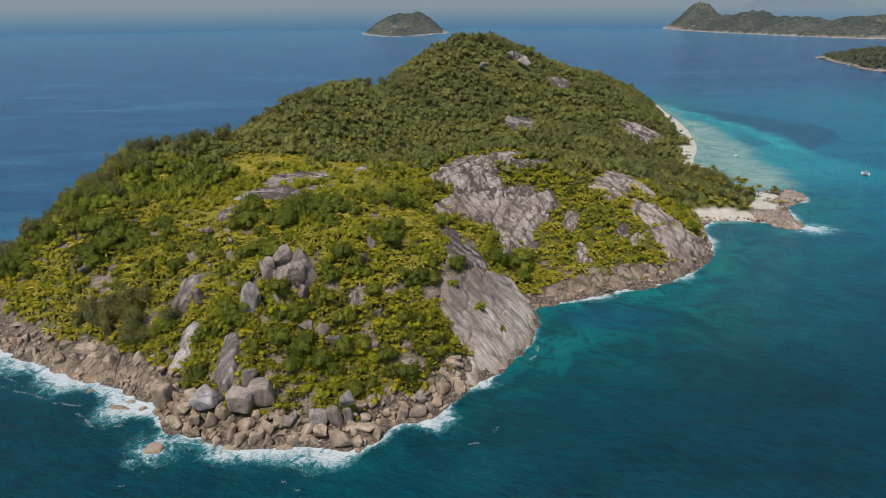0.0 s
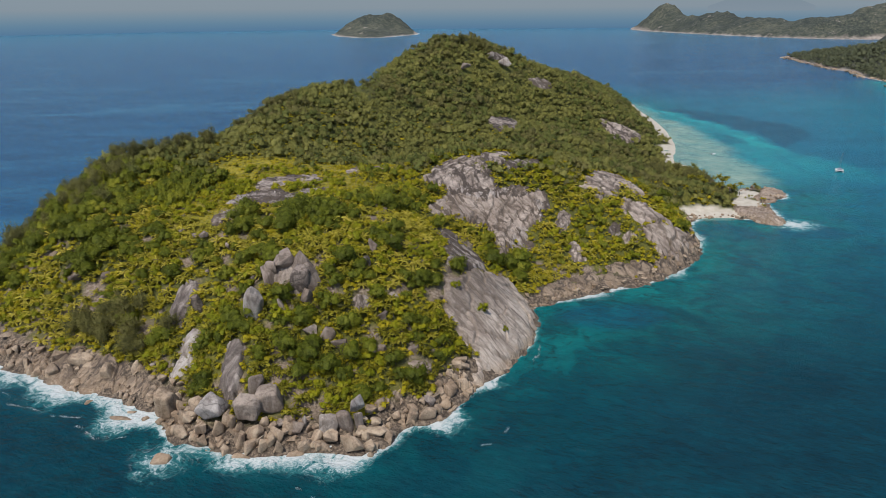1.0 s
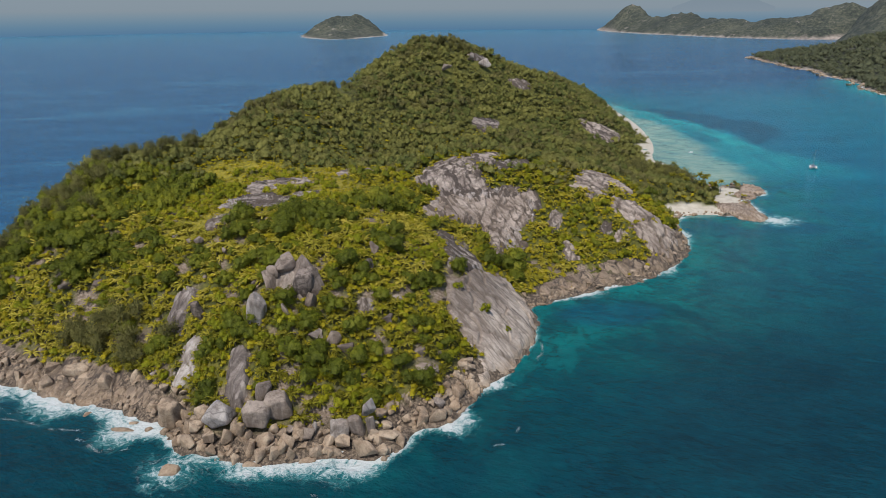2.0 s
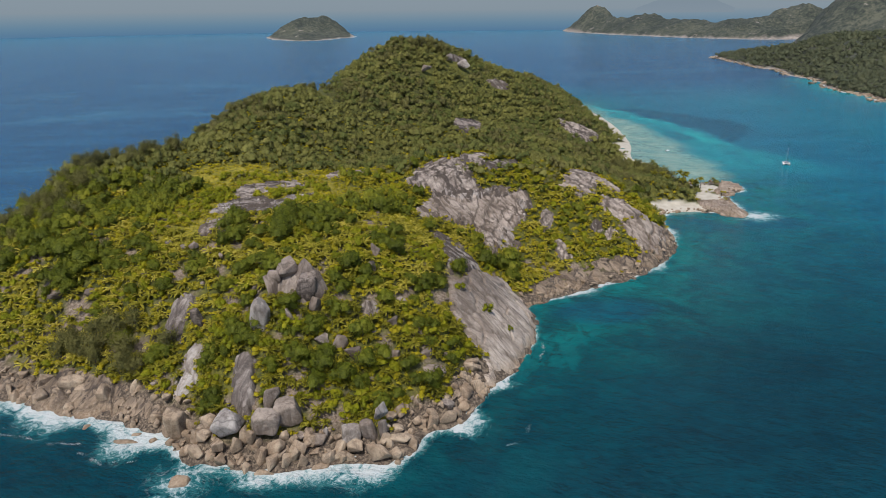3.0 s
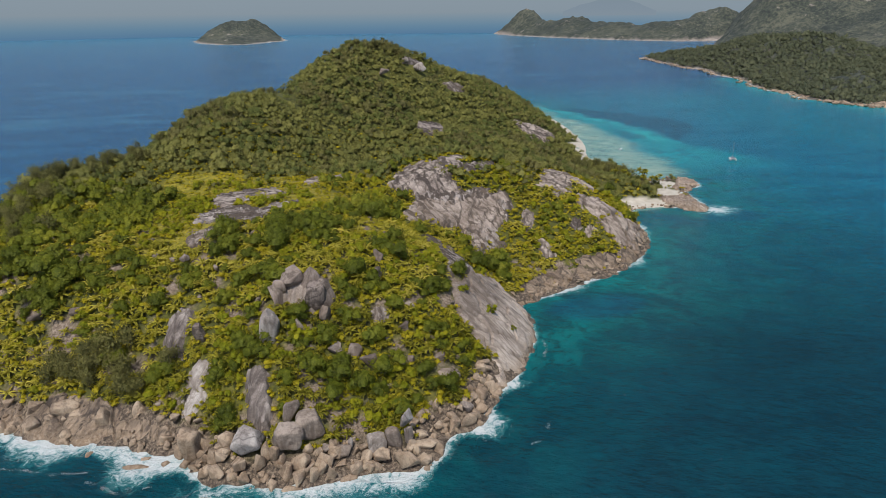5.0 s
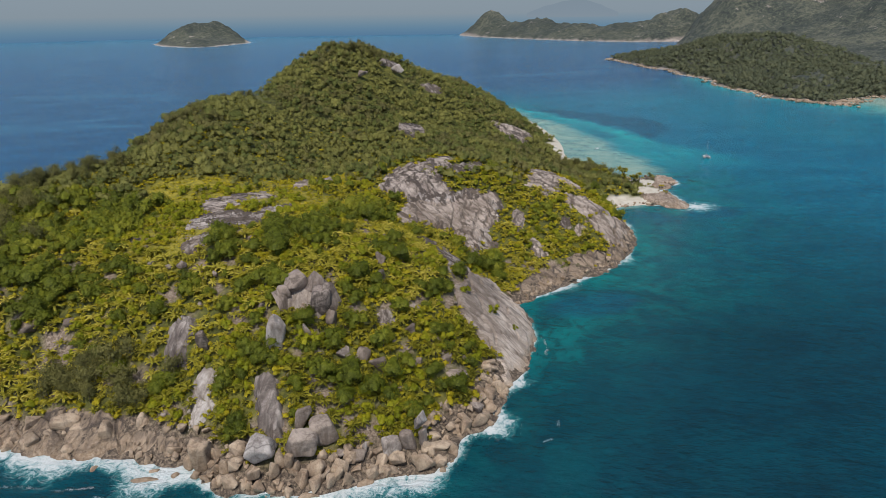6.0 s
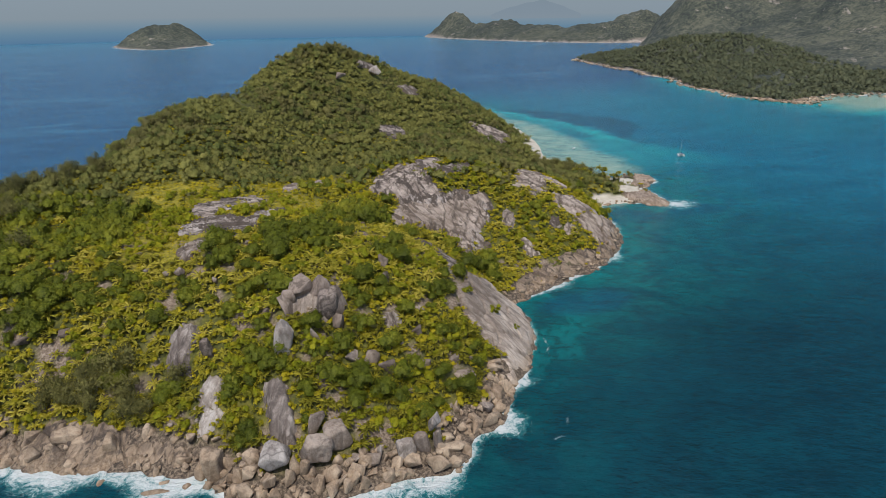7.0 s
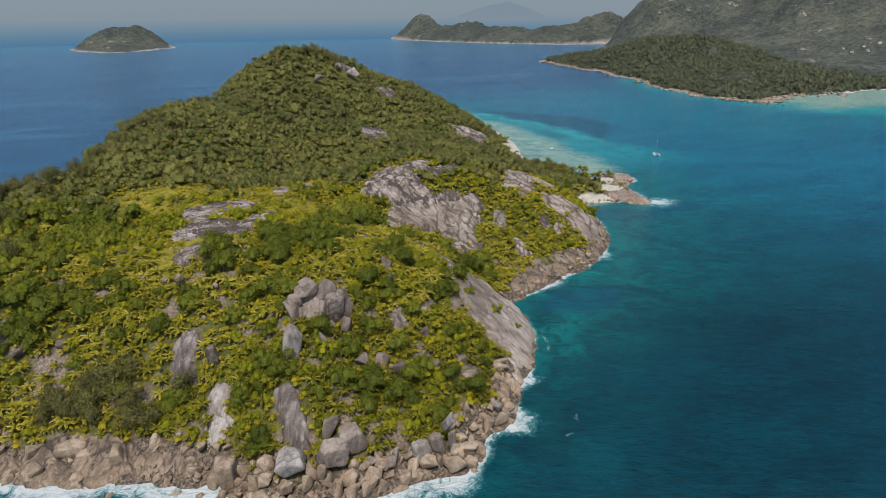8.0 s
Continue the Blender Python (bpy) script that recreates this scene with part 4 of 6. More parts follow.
outcrop("granite_outcrop", [(-66, 404), (-60, 427), (-51, 434), (-38, 428), (-36, 415), (-49, 410), (-58, 402)], 0.6, 8.0, GRANITE_BLUFF, "pale flat granite slab in the saddle")
outcrop("granite_outcrop", [(48, 624), (60, 642), (82, 652), (80, 614), (61, 595), (51, 599)], 2.6, 6.0, GRANITE, "grey granite outcrop in the forest slope")
outcrop("granite_outcrop", [(184, 722), (198, 723), (219, 712), (230, 705), (214, 679), (193, 676), (186, 695)], 2.4, 7.0, GRANITE, "granite outcrop on the wooded eastern slope")
outcrop("granite_outcrop", [(106, 752), (124, 768), (138, 772), (137, 760), (120, 748)], 3.3, 6.0, GRANITE_DARK, "dark granite brow below the summit")
outcrop("granite_outcrop", [(62, 754), (72, 768), (86, 766), (80, 755), (68, 748)], 3.6, 6.0, GRANITE_DARK, "dark granite brow close under the summit")
outcrop("granite_crag", [(-80, 268), (-74, 270), (-67, 266), (-61, 259), (-61, 251), (-68, 250), (-74, 255), (-82, 258), (-84, 263)], 3.6, 3.0, GRANITE_WALL, "upright fissured granite crag standing out of the palms")
outcrop("granite_slab", [(-115, 248), (-109, 248), (-109, 238), (-112, 231), (-118, 228), (-122, 231), (-119, 240), (-117, 245)], 2.4, 8.0, GRANITE_PALE, "pale water-worn granite face running down between palms")
outcrop("granite_slab", [(-121, 275), (-117, 272), (-121, 256), (-126, 254), (-129, 261), (-129, 272)], 2.8, 7.0, GRANITE_WALL, "narrow grey granite face among palms")
outcrop("granite_slab", [(-93, 234), (-88, 233), (-86, 224), (-86, 212), (-91, 212), (-94, 219), (-94, 227)], 4.0, 14, GRANITE_WALL, "tall smooth granite wall above the shore boulders")
outcrop("granite_outcrop", [(-46, 252), (-37, 253), (-39, 246), (-45, 246)], 2.6, 4.0, GRANITE_DARK, "small granite ledge half hidden by shrubs")
outcrop("granite_ledge", [(-182, 247), (-181, 254), (-175, 257), (-171, 259), (-159, 255), (-152, 252), (-147, 251), (-143, 243), (-140, 236), (-145, 233), (-156, 234), (-168, 239)], 1.6, 17.0, SHORE_ROCK, "tan jointed granite ledge sloping into the surf")
outcrop("granite_ledge", [(-146, 242), (-138, 239), (-122, 230), (-119, 224), (-130, 225), (-137, 229), (-143, 234)], 1.2, 6.0, SHORE_ROCK, "low broken tan ledge along the surf")
outcrop("granite_ledge", [(-199, 264), (-188, 263), (-183, 260), (-181, 249), (-193, 253), (-206, 259)], 1.5, 7.0, SHORE_ROCK, "tan granite ledge on the western shore")
outcrop("granite_ledge", [(38, 309), (52, 325), (84, 341), (116, 352), (124, 346), (90, 331), (56, 317), (43, 303)], 0.9, 8.0, SHORE_ROCK, "long tan rock ledge along the cove")
outcrop("granite_ledge", [(122, 352), (146, 371), (161, 394), (168, 392), (153, 367), (126, 345)], 0.9, 7.0, SHORE_ROCK, "tan broken rock ledge under the eastern bluff")
outcrop("granite_spit", [(224, 466), (236, 474), (250, 470), (256, 458), (250, 434), (240, 432), (230, 446)], 2.0, 2.6, GRANITE_BLUFF, "broken tan granite spit beside the white cove")
outcrop("granite_spit", [(256, 500), (270, 514), (284, 534), (292, 526), (294, 511), (274, 498), (262, 490)], 1.7, 3.2, GRANITE_BLUFF, "low granite point reaching into the lagoon")


def block_mesh(name, seed, material, long=1.0, tall=1.0, corners=13, bevel=0.13, rough=0.0):
    """An angular joint block of granite: a hull of a few corners with worn edges."""
    rng = np.random.default_rng(seed)
    bm = bmesh.new()
    corner = rng.uniform(-1, 1, (corners, 3))
    corner /= (np.abs(corner) ** 3.2).sum(1)[:, None] ** (1 / 3.2)
    corner *= rng.uniform(0.78, 1.05, (corners, 1)) * np.array([long, 1.0, tall]) * 0.86
    for co in corner:
        bm.verts.new(co)
    made = bmesh.ops.convex_hull(bm, input=bm.verts[:])
    bmesh.ops.delete(bm, geom=[v for v in made["geom_interior"] if isinstance(v, bmesh.types.BMVert)], context="VERTS")
    bmesh.ops.dissolve_limit(bm, angle_limit=0.3, verts=bm.verts[:], edges=bm.edges[:])
    bmesh.ops.bevel(bm, geom=bm.edges[:], offset=bevel, segments=2, profile=0.5, affect="EDGES", clamp_overlap=True)
    bmesh.ops.triangulate(bm, faces=bm.faces[:])
    if rough:
        bmesh.ops.subdivide_edges(bm, edges=[e for e in bm.edges if e.calc_length() > 0.35], cuts=2, use_grid_fill=True)
        bmesh.ops.triangulate(bm, faces=bm.faces[:])
        p = np.array([v.co[:] for v in bm.verts])
        lift = fbm(p[:, 0] * 1.6 + seed, p[:, 1] * 1.6 + p[:, 2] * 0.6, seed) + 0.6 * fbm(p[:, 0] * 5 + seed, p[:, 1] * 5 + p[:, 2] * 2, seed + 2)
        for vert, k in zip(bm.verts, lift):
            vert.co = vert.co * (1 + rough * k)
    for f in bm.faces:
        f.smooth = True
    mesh = bpy.data.meshes.new(name)
    bm.to_mesh(mesh)
    bm.free()
    mesh.materials.append(material)
    return mesh


def boulder_mesh(name, seed, level, material, long=1.0, tall=1.0, flats=9, ease=1.0):
    """A rounded granite block: a ball cut by a few soft planes."""
    rng = np.random.default_rng(seed)
    bm = bmesh.new()
    bmesh.ops.create_icosphere(bm, subdivisions=level, radius=1.0)
    n = np.array([v.co[:] for v in bm.verts])
    n /= np.linalg.norm(n, axis=1, keepdims=True)
    cut = np.concatenate([np.eye(3), -np.eye(3), rng.normal(size=(flats - 3, 3))])
    cut[:6] += rng.normal(size=(6, 3)) * 0.22
    cut /= np.linalg.norm(cut, axis=1, keepdims=True)
    far = np.concatenate([rng.uniform(0.52, 0.8, 6), rng.uniform(0.7, 0.95, flats - 3)])
    far = far * ease
    along = n @ cut.T
    r = np.where(along > 0.05, far / np.maximum(along, 0.05), 9.0)
    r = np.concatenate([r, np.full((len(n), 1), 1.12)], 1)
    r = -np.log(np.exp(-24 * r).sum(1)) / 24
    p = n * r[:, None]
    p += n * (0.07 * fbm(p[:, 0] * 2.4 + seed, p[:, 1] * 2.4 + p[:, 2] * 1.7, seed))[:, None]
    if level > 3:
        p += n * (0.03 * fbm(p[:, 0] * 6 + seed, p[:, 1] * 6 + p[:, 2] * 4, seed + 3))[:, None]
    p = p * np.array([long, 1.0, tall])
    for vert, co in zip(bm.verts, p):
        vert.co = co
    for f in bm.faces:
        f.smooth = True
    mesh = bpy.data.meshes.new(name)
    bm.to_mesh(mesh)
    bm.free()
    mesh.materials.append(material)
    return mesh


KEEP_OFF = []


def boulder(x, y, z, half_x, half_y, half_z, lean, material, label):
    """One large boulder, rounded or an angular joint block; lean tips it sideways."""
    seed = 100 + len(KEEP_OFF)
    KEEP_OFF.append((x, y, max(half_x, half_y) * (1.0 if y < 220 else 0.6 if y < 600 else 1.6)))
    round_one = any(word in label for word in ("rounded", "huge", "egg", "stripes", "wedged behind"))
    if round_one:
        mesh, grow = boulder_mesh("boulder", seed, 5 if "huge" in label else 4, material, ease=1.1), 1.2
    else:
        mesh, grow = block_mesh("boulder", seed, material, corners=13, bevel=0.1, rough=0.1), 1.18
    ob = new("boulder", mesh)
    spin = (seed * 37) % 31 - 15
    ob.matrix_basis = pose(x, y, z, 6 - spin * 0.4, -lean if half_x > half_z else lean, spin) @ Matrix.Diagonal((half_x * grow, half_y * grow, half_z * grow, 1))
    return tagged(ob, label, "boulder")


# the southern shore, from west to east and out to the rocks awash
boulder(-115.0, 215.8, 6.6, 3.9, 3.1, 6.4, -8, SHORE_BLOCK, "tall egg-shaped boulder at the surf line")
boulder(-95.0, 207.8, 9.8, 5.2, 4.2, 4.8, 20, GRANITE_CLIFF_BLOCK, "large pale boulder with dark stripes")
boulder(-102.2, 212.6, 8.6, 3.8, 3.0, 2.7, 0, SHORE_BLOCK, "broad grey block behind the surf")
boulder(-109.9, 216.3, 6.3, 3.0, 2.4, 2.5, 10, SHORE_BLOCK, "tan block wedged in the shore rocks")
boulder(-106.3, 202.9, 3.0, 4.0, 3.2, 2.9, -25, SHORE_BLOCK, "low tan block in the surf")
boulder(-103.8, 207.5, 5.8, 2.9, 2.3, 2.9, 0, SHORE_BLOCK, "tan block wedged in the shore rocks")
boulder(-97.9, 202.6, 5.0, 2.8, 2.3, 3.3, 10, SHORE_BLOCK, "tan block wedged in the shore rocks")
boulder(-96.7, 197.8, 2.6, 2.2, 1.7, 2.8, 0, SHORE_BLOCK, "tan block standing in the surf")
boulder(-91.1, 200.7, 5.9, 2.4, 1.9, 4.3, 8, SHORE_BLOCK, "tall tan joint block standing in the shore rocks")
boulder(-86.2, 200.9, 7.6, 2.0, 1.6, 5.6, 10, SHORE_BLOCK, "tall tan joint block standing in the shore rocks")
boulder(-81.1, 205.4, 10.7, 4.9, 4.0, 5.8, 3, GRANITE_BLOCK, "huge smooth grey boulder standing above the shore")
boulder(-79.6, 214.2, 15.5, 2.4, 1.9, 4.8, 12, GRANITE_BLOCK, "tall grey boulder wedged behind two larger ones")
boulder(-72.8, 208.5, 12.7, 4.7, 3.8, 5.4, -5, GRANITE_BLOCK, "huge cracked grey boulder leaning on its neighbour")
boulder(-82.1, 196.4, 3.3, 4.2, 2.3, 2.5, 42, SHORE_BLOCK, "long tan block leaning on the shore rocks")
boulder(-77.5, 198.9, 5.0, 4.3, 3.4, 2.8, 38, SHORE_BLOCK, "long tan block leaning on the shore rocks")
boulder(-75.5, 195.1, 4.3, 1.7, 1.3, 4.0, 35, SHORE_BLOCK, "long tan block leaning on the shore rocks")
boulder(-70.9, 193.8, 4.2, 1.8, 1.4, 4.6, 28, SHORE_BLOCK, "long tan block leaning on the shore rocks")
boulder(-67.6, 192.7, 2.6, 1.9, 1.5, 3.6, 22, SHORE_BLOCK, "long tan block leaning on the shore rocks")
boulder(-71.7, 201.0, 5.9, 2.8, 2.2, 2.3, 10, SHORE_BLOCK, "broad tan block among the shore rocks")
boulder(-68.9, 202.2, 6.0, 3.2, 1.8, 1.9, 0, GRANITE_BLOCK, "broad grey block under the bushes")
boulder(-62.8, 201.1, 5.4, 3.6, 2.9, 2.8, 0, GRANITE_BLOCK, "broad grey block under the bushes")
boulder(-59.9, 202.4, 6.2, 1.1, 0.9, 3.2, 0, GRANITE_CLIFF_BLOCK, "narrow upright pale stone")
boulder(-55.4, 201.7, 4.8, 2.4, 1.9, 2.1, 10, SHORE_BLOCK, "tan block among the shore rocks")
boulder(-51.0, 200.4, 6.1, 3.4, 2.7, 4.3, -5, GRANITE_CLIFF_BLOCK, "rounded pale boulder on the shore")
boulder(-49.4, 196.9, 3.2, 3.6, 2.9, 2.5, -12, SHORE_BLOCK, "broad tan boulder at the water's edge")
boulder(-44.6, 200.9, 6.8, 2.6, 2.0, 4.3, -14, GRANITE_BLOCK, "rounded grey boulder on the shore")
boulder(-64.1, 197.0, 2.5, 2.8, 1.5, 1.5, 10, SHORE_BLOCK, "low tan block at the water's edge")
boulder(-57.8, 196.8, 2.1, 2.8, 1.5, 1.5, -10, SHORE_BLOCK, "low tan block at the water's edge")
boulder(-40.3, 201.2, 14.6, 3.6, 3.2, 4.4, -14, GRANITE_CLIFF_BLOCK, "pale angular boulder perched on a rock post")
boulder(-39.3, 199.4, 7.6, 1.9, 1.7, 5.6, -4, GRANITE_BLOCK, "upright rock post under a perched boulder")
boulder(-40.6, 192.3, 3.4, 6.3, 3.4, 3.6, -22, SHORE_BLOCK, "long tapered tan rock reaching into the surf")
boulder(-33.7, 199.3, 3.4, 5.4, 2.9, 2.1, -4, SHORE_BLOCK, "flat tan slab at the water's edge")
boulder(-33.6, 204.1, 4.1, 2.6, 2.1, 2.0, 0, SHORE_BLOCK, "tan block among the shore rocks")
boulder(-20.0, 212.3, 4.0, 2.7, 2.2, 2.5, 0, SHORE_BLOCK, "broad tan boulder on the rocky shore")
boulder(-13.8, 210.0, 2.9, 4.7, 2.6, 2.9, 10, SHORE_BLOCK, "broad flat tan boulder at the water's edge")
boulder(-13.6, 215.3, 5.7, 2.9, 2.4, 2.7, -30, GRANITE_BLOCK, "grey angular block below the bushes")
boulder(-26.0, 209.2, 3.1, 2.2, 1.8, 2.0, 0, SHORE_BLOCK, "tan block among the shore rocks")
boulder(-7.3, 216.1, 3.1, 2.8, 2.2, 2.3, 0, SHORE_BLOCK, "tan block among the shore rocks")
boulder(-62.0, 192.2, -0.3, 3.6, 2.0, 1.9, 15, SHORE_BLOCK, "low tan rock awash in foam")
boulder(-81.6, 191.0, -0.4, 4.6, 2.5, 1.9, -12, SHORE_BLOCK, "low tan rock awash in foam")
boulder(-109.2, 191.0, -0.4, 3.9, 3.1, 2.6, -5, SHORE_BLOCK, "tan rock washed by foam off the shore")
boulder(-134.2, 216.4, -0.3, 5.0, 2.7, 1.3, 0, SHORE_BLOCK, "low brown rock awash in foam")
boulder(-131.7, 220.5, -0.3, 2.2, 1.2, 1.0, 0, SHORE_BLOCK, "low tan rock awash in foam")
boulder(-124.4, 215.6, -0.4, 2.1, 1.7, 1.4, 0, SHORE_BLOCK, "low tan rock awash in foam")
boulder(-152.0, 227.9, -0.3, 2.0, 1.6, 1.5, 0, SHORE_BLOCK, "low tan rock awash in foam")
boulder(-137.5, 229.1, 1.5, 2.0, 1.6, 2.0, 0, SHORE_BLOCK, "small grey boulder at the surf line")
boulder(-124.9, 225.8, 4.1, 2.9, 2.3, 2.6, 30, SHORE_BLOCK, "broad tan block among the shore rocks")
boulder(-165.5, 251.0, 6.8, 4.8, 2.6, 2.9, -10, SHORE_BLOCK, "rounded grey boulder under the bushes")
boulder(-149.9, 241.9, 6.0, 2.8, 2.3, 3.6, 0, SHORE_BLOCK, "rounded tan boulder on the ledge")
boulder(-175.7, 247.4, 4.0, 3.0, 2.4, 3.8, 30, SHORE_BLOCK, "leaning tan block on the western shore")
# single rocks on the slopes
boulder(-38, 274, 49.0, 2.4, 2.0, 4.8, 4, GRANITE_DARK_BLOCK, "dark upright rock post standing among palms")
boulder(-40, 264, 45.0, 2.4, 2.0, 4.4, -5, GRANITE_DARK_BLOCK, "dark upright rock post standing among palms")
boulder(-28, 254, 32.9, 3.0, 2.2, 2.4, 10, GRANITE_BLOCK, "grey rock half buried under bushes")
boulder(-20, 234, 17.4, 3.4, 2.2, 2.4, 0, GRANITE_BLOCK, "grey rock half buried under bushes")
boulder(-23, 226, 11.4, 3.0, 2.2, 2.2, 20, GRANITE_BLOCK, "grey rock half buried under bushes")
boulder(33, 704, 92, 6.0, 4.0, 4.2, 10, GRANITE_BLOCK, "pale boulder on the forested hillside")
boulder(63, 744, 100, 4.6, 3.6, 6.0, 0, GRANITE_CLIFF_BLOCK, "pale upright boulder below the summit")
boulder(79, 742, 92, 7.2, 4.6, 5.6, 15, GRANITE_CLIFF_BLOCK, "pale boulder below the summit")
boulder(-183, 291, 29, 3.0, 2.4, 2.2, 0, GRANITE_DARK_BLOCK, "dark boulder among palms")
boulder(-122, 300, 47, 2.5, 2.2, 2.0, 0, GRANITE_DARK_BLOCK, "dark boulder among palms")

# the crag among the palms and the broken blocks on the slope below it
boulder(-75.5, 262.4, 47.8, 7.2, 5.0, 6.0, 10, GRANITE_DARK_BLOCK, "fissured grey granite block crowning the crag")
boulder(-68.4, 260.4, 48.0, 5.4, 4.1, 5.6, -8, GRANITE_DARK_BLOCK, "narrow upright granite block of the crag")
boulder(-80.2, 261.0, 44.4, 4.1, 3.6, 5.2, -12, GRANITE_DARK_BLOCK, "split granite block at the crag's side")
boulder(-69.0, 253.4, 42.4, 7.2, 4.6, 9.0, 14, GRANITE_DARK_BLOCK, "tall smooth grey granite block leaning on the crag")
boulder(-62.8, 253.4, 42.6, 4.4, 3.8, 7.8, -6, GRANITE_DARK_BLOCK, "tall narrow granite block of the crag")
boulder(-83.0, 257.6, 41.6, 5.4, 3.4, 5.4, 12, GRANITE_DARK_BLOCK, "low weathered granite block beside the crag")
boulder(-63.6, 246.2, 37.0, 3.0, 2.4, 4.6, -10, GRANITE_DARK_BLOCK, "granite block fallen below the crag")
boulder(-72.8, 243.0, 33.0, 2.4, 2.2, 6.6, -16, GRANITE_BLOCK, "long brown rock rib running down from the crag")
boulder(-85.5, 243.6, 33.4, 3.4, 2.8, 8.0, 4, GRANITE_CLIFF_BLOCK, "huge tall pale granite rib among bushes")
boulder(-61.1, 235.0, 26.7, 4.0, 2.4, 3.0, 8, GRANITE_BLOCK, "broken granite block half hidden by shrubs")
boulder(-54.1, 233.1, 25.7, 4.2, 2.6, 4.0, -12, GRANITE_BLOCK, "broken granite block half hidden by shrubs")
boulder(-48.9, 230.0, 22.5, 4.6, 2.6, 3.8, 10, GRANITE_DARK_BLOCK, "dark broken granite block half hidden by shrubs")
boulder(-33.5, 232.4, 19.3, 3.6, 2.2, 2.8, 0, GRANITE_DARK_BLOCK, "dark granite block showing between bushes")
boulder(-32.9, 243.6, 28.7, 3.0, 2.2, 3.2, 12, GRANITE_DARK_BLOCK, "dark granite block showing between bushes")
boulder(-18.1, 228.8, 12.7, 4.0, 2.4, 3.0, -8, GRANITE_BLOCK, "grey granite block above the shore rocks")
boulder(-27.5, 218.8, 6.1, 2.8, 2.2, 2.2, 10, GRANITE_BLOCK, "grey granite block above the shore rocks")
boulder(-113.5, 257.4, 29.0, 2.4, 2.0, 6.4, -8, GRANITE_DARK_BLOCK, "narrow upright rock among palms")
boulder(-107.9, 290.3, 44.2, 1.7, 1.5, 2.0, 0, GRANITE_DARK_BLOCK, "small dark rock among palms")
boulder(-167.9, 290.3, 30.2, 3.0, 2.0, 2.0, 6, GRANITE_DARK_BLOCK, "dark boulder among palms")

# shore boulders, thickest round the southern point
SMALL = [block_mesh("boulder", 200 + i, SHORE_BLOCK, (0.7, 1.1, 1.7)[i % 3], (0.7, 1.0, 1.7, 1.25)[i % 4], 11 + i % 4) for i in range(14)]
rng = np.random.default_rng(4)
seg_a, seg_b = COAST, np.roll(COAST, -1, 0)
spots = []
for a, b in zip(seg_a, seg_b):
    mid, long = (a + b) / 2, float(np.hypot(*(b - a)))
    south = mid[1] < 262 and mid[0] < 30
    side = mid[1] < 345 and mid[0] < 60 or mid[1] < 300
    east = mid[0] > 40 and mid[1] < 470
    spit = mid[0] > 220 and mid[1] < 540
    cliff = 4 < mid[0] < 46 and 233 < mid[1] < 302
    rate = 0.0 if cliff else 2.3 if south else 0.8 if side else 0.9 if east else 0.4 if spit else 0.12 if mid[0] < 240 else 0.0
    normal = np.array([a[1] - b[1], b[0] - a[0]]) / max(long, 0.1)
    for _ in range(rng.poisson(rate * long)):
        inland = rng.uniform(-1.0, 11.0 if south else 7)
        p = a + (b - a) * rng.random() + normal * inland
        size = float(np.clip(rng.lognormal(0.35, 0.5), 0.6, 3.0)) * (0.8 if inland < 0 else 1.0) * (1.0 if south else 0.75)
        on_ledge = p[1] < 300 and rock_margin(p[:1], p[1:])[0] > 0.5 and rng.random() < 0.9
        if not on_ledge and all(math.hypot(p[0] - bx, p[1] - by) > 0.75 * br for bx, by, br in KEEP_OFF):
            spots.append((p[0], p[1], size))
spots.sort(key=lambda s: s[1])
sx, sy, ss = (np.array(c) for c in zip(*spots))
sz = np.maximum(ground(sx, sy), -0.4)
GROUPED = 290
for i in range(min(GROUPED, len(spots))):
    ob = new("shore_boulder", SMALL[rng.integers(14)])
    ob.matrix_basis = pose(sx[i], sy[i], sz[i] + 0.25 * ss[i], rng.uniform(-25, 25), rng.uniform(-25, 25), rng.uniform(0, 360)) @ Matrix.Diagonal((ss[i], ss[i], ss[i], 1))
    tagged(ob, "tan weathered granite boulder in the tumbled shore rocks", "boulder", "shore boulders")


def outward_of(points, lift=1.3):
    """Directions out of the middle of a crown, for its soft shading."""
    p = np.asarray(points, float)
    mid = p.mean(0)
    reach = np.maximum(np.ptp(p, axis=0) / 2, 1e-3)
    n = (p - mid) / reach ** 2
    n /= np.linalg.norm(n, axis=1, keepdims=True) + 1e-9
    n[:, 2] += lift
    return n / (np.linalg.norm(n, axis=1, keepdims=True) + 1e-9)


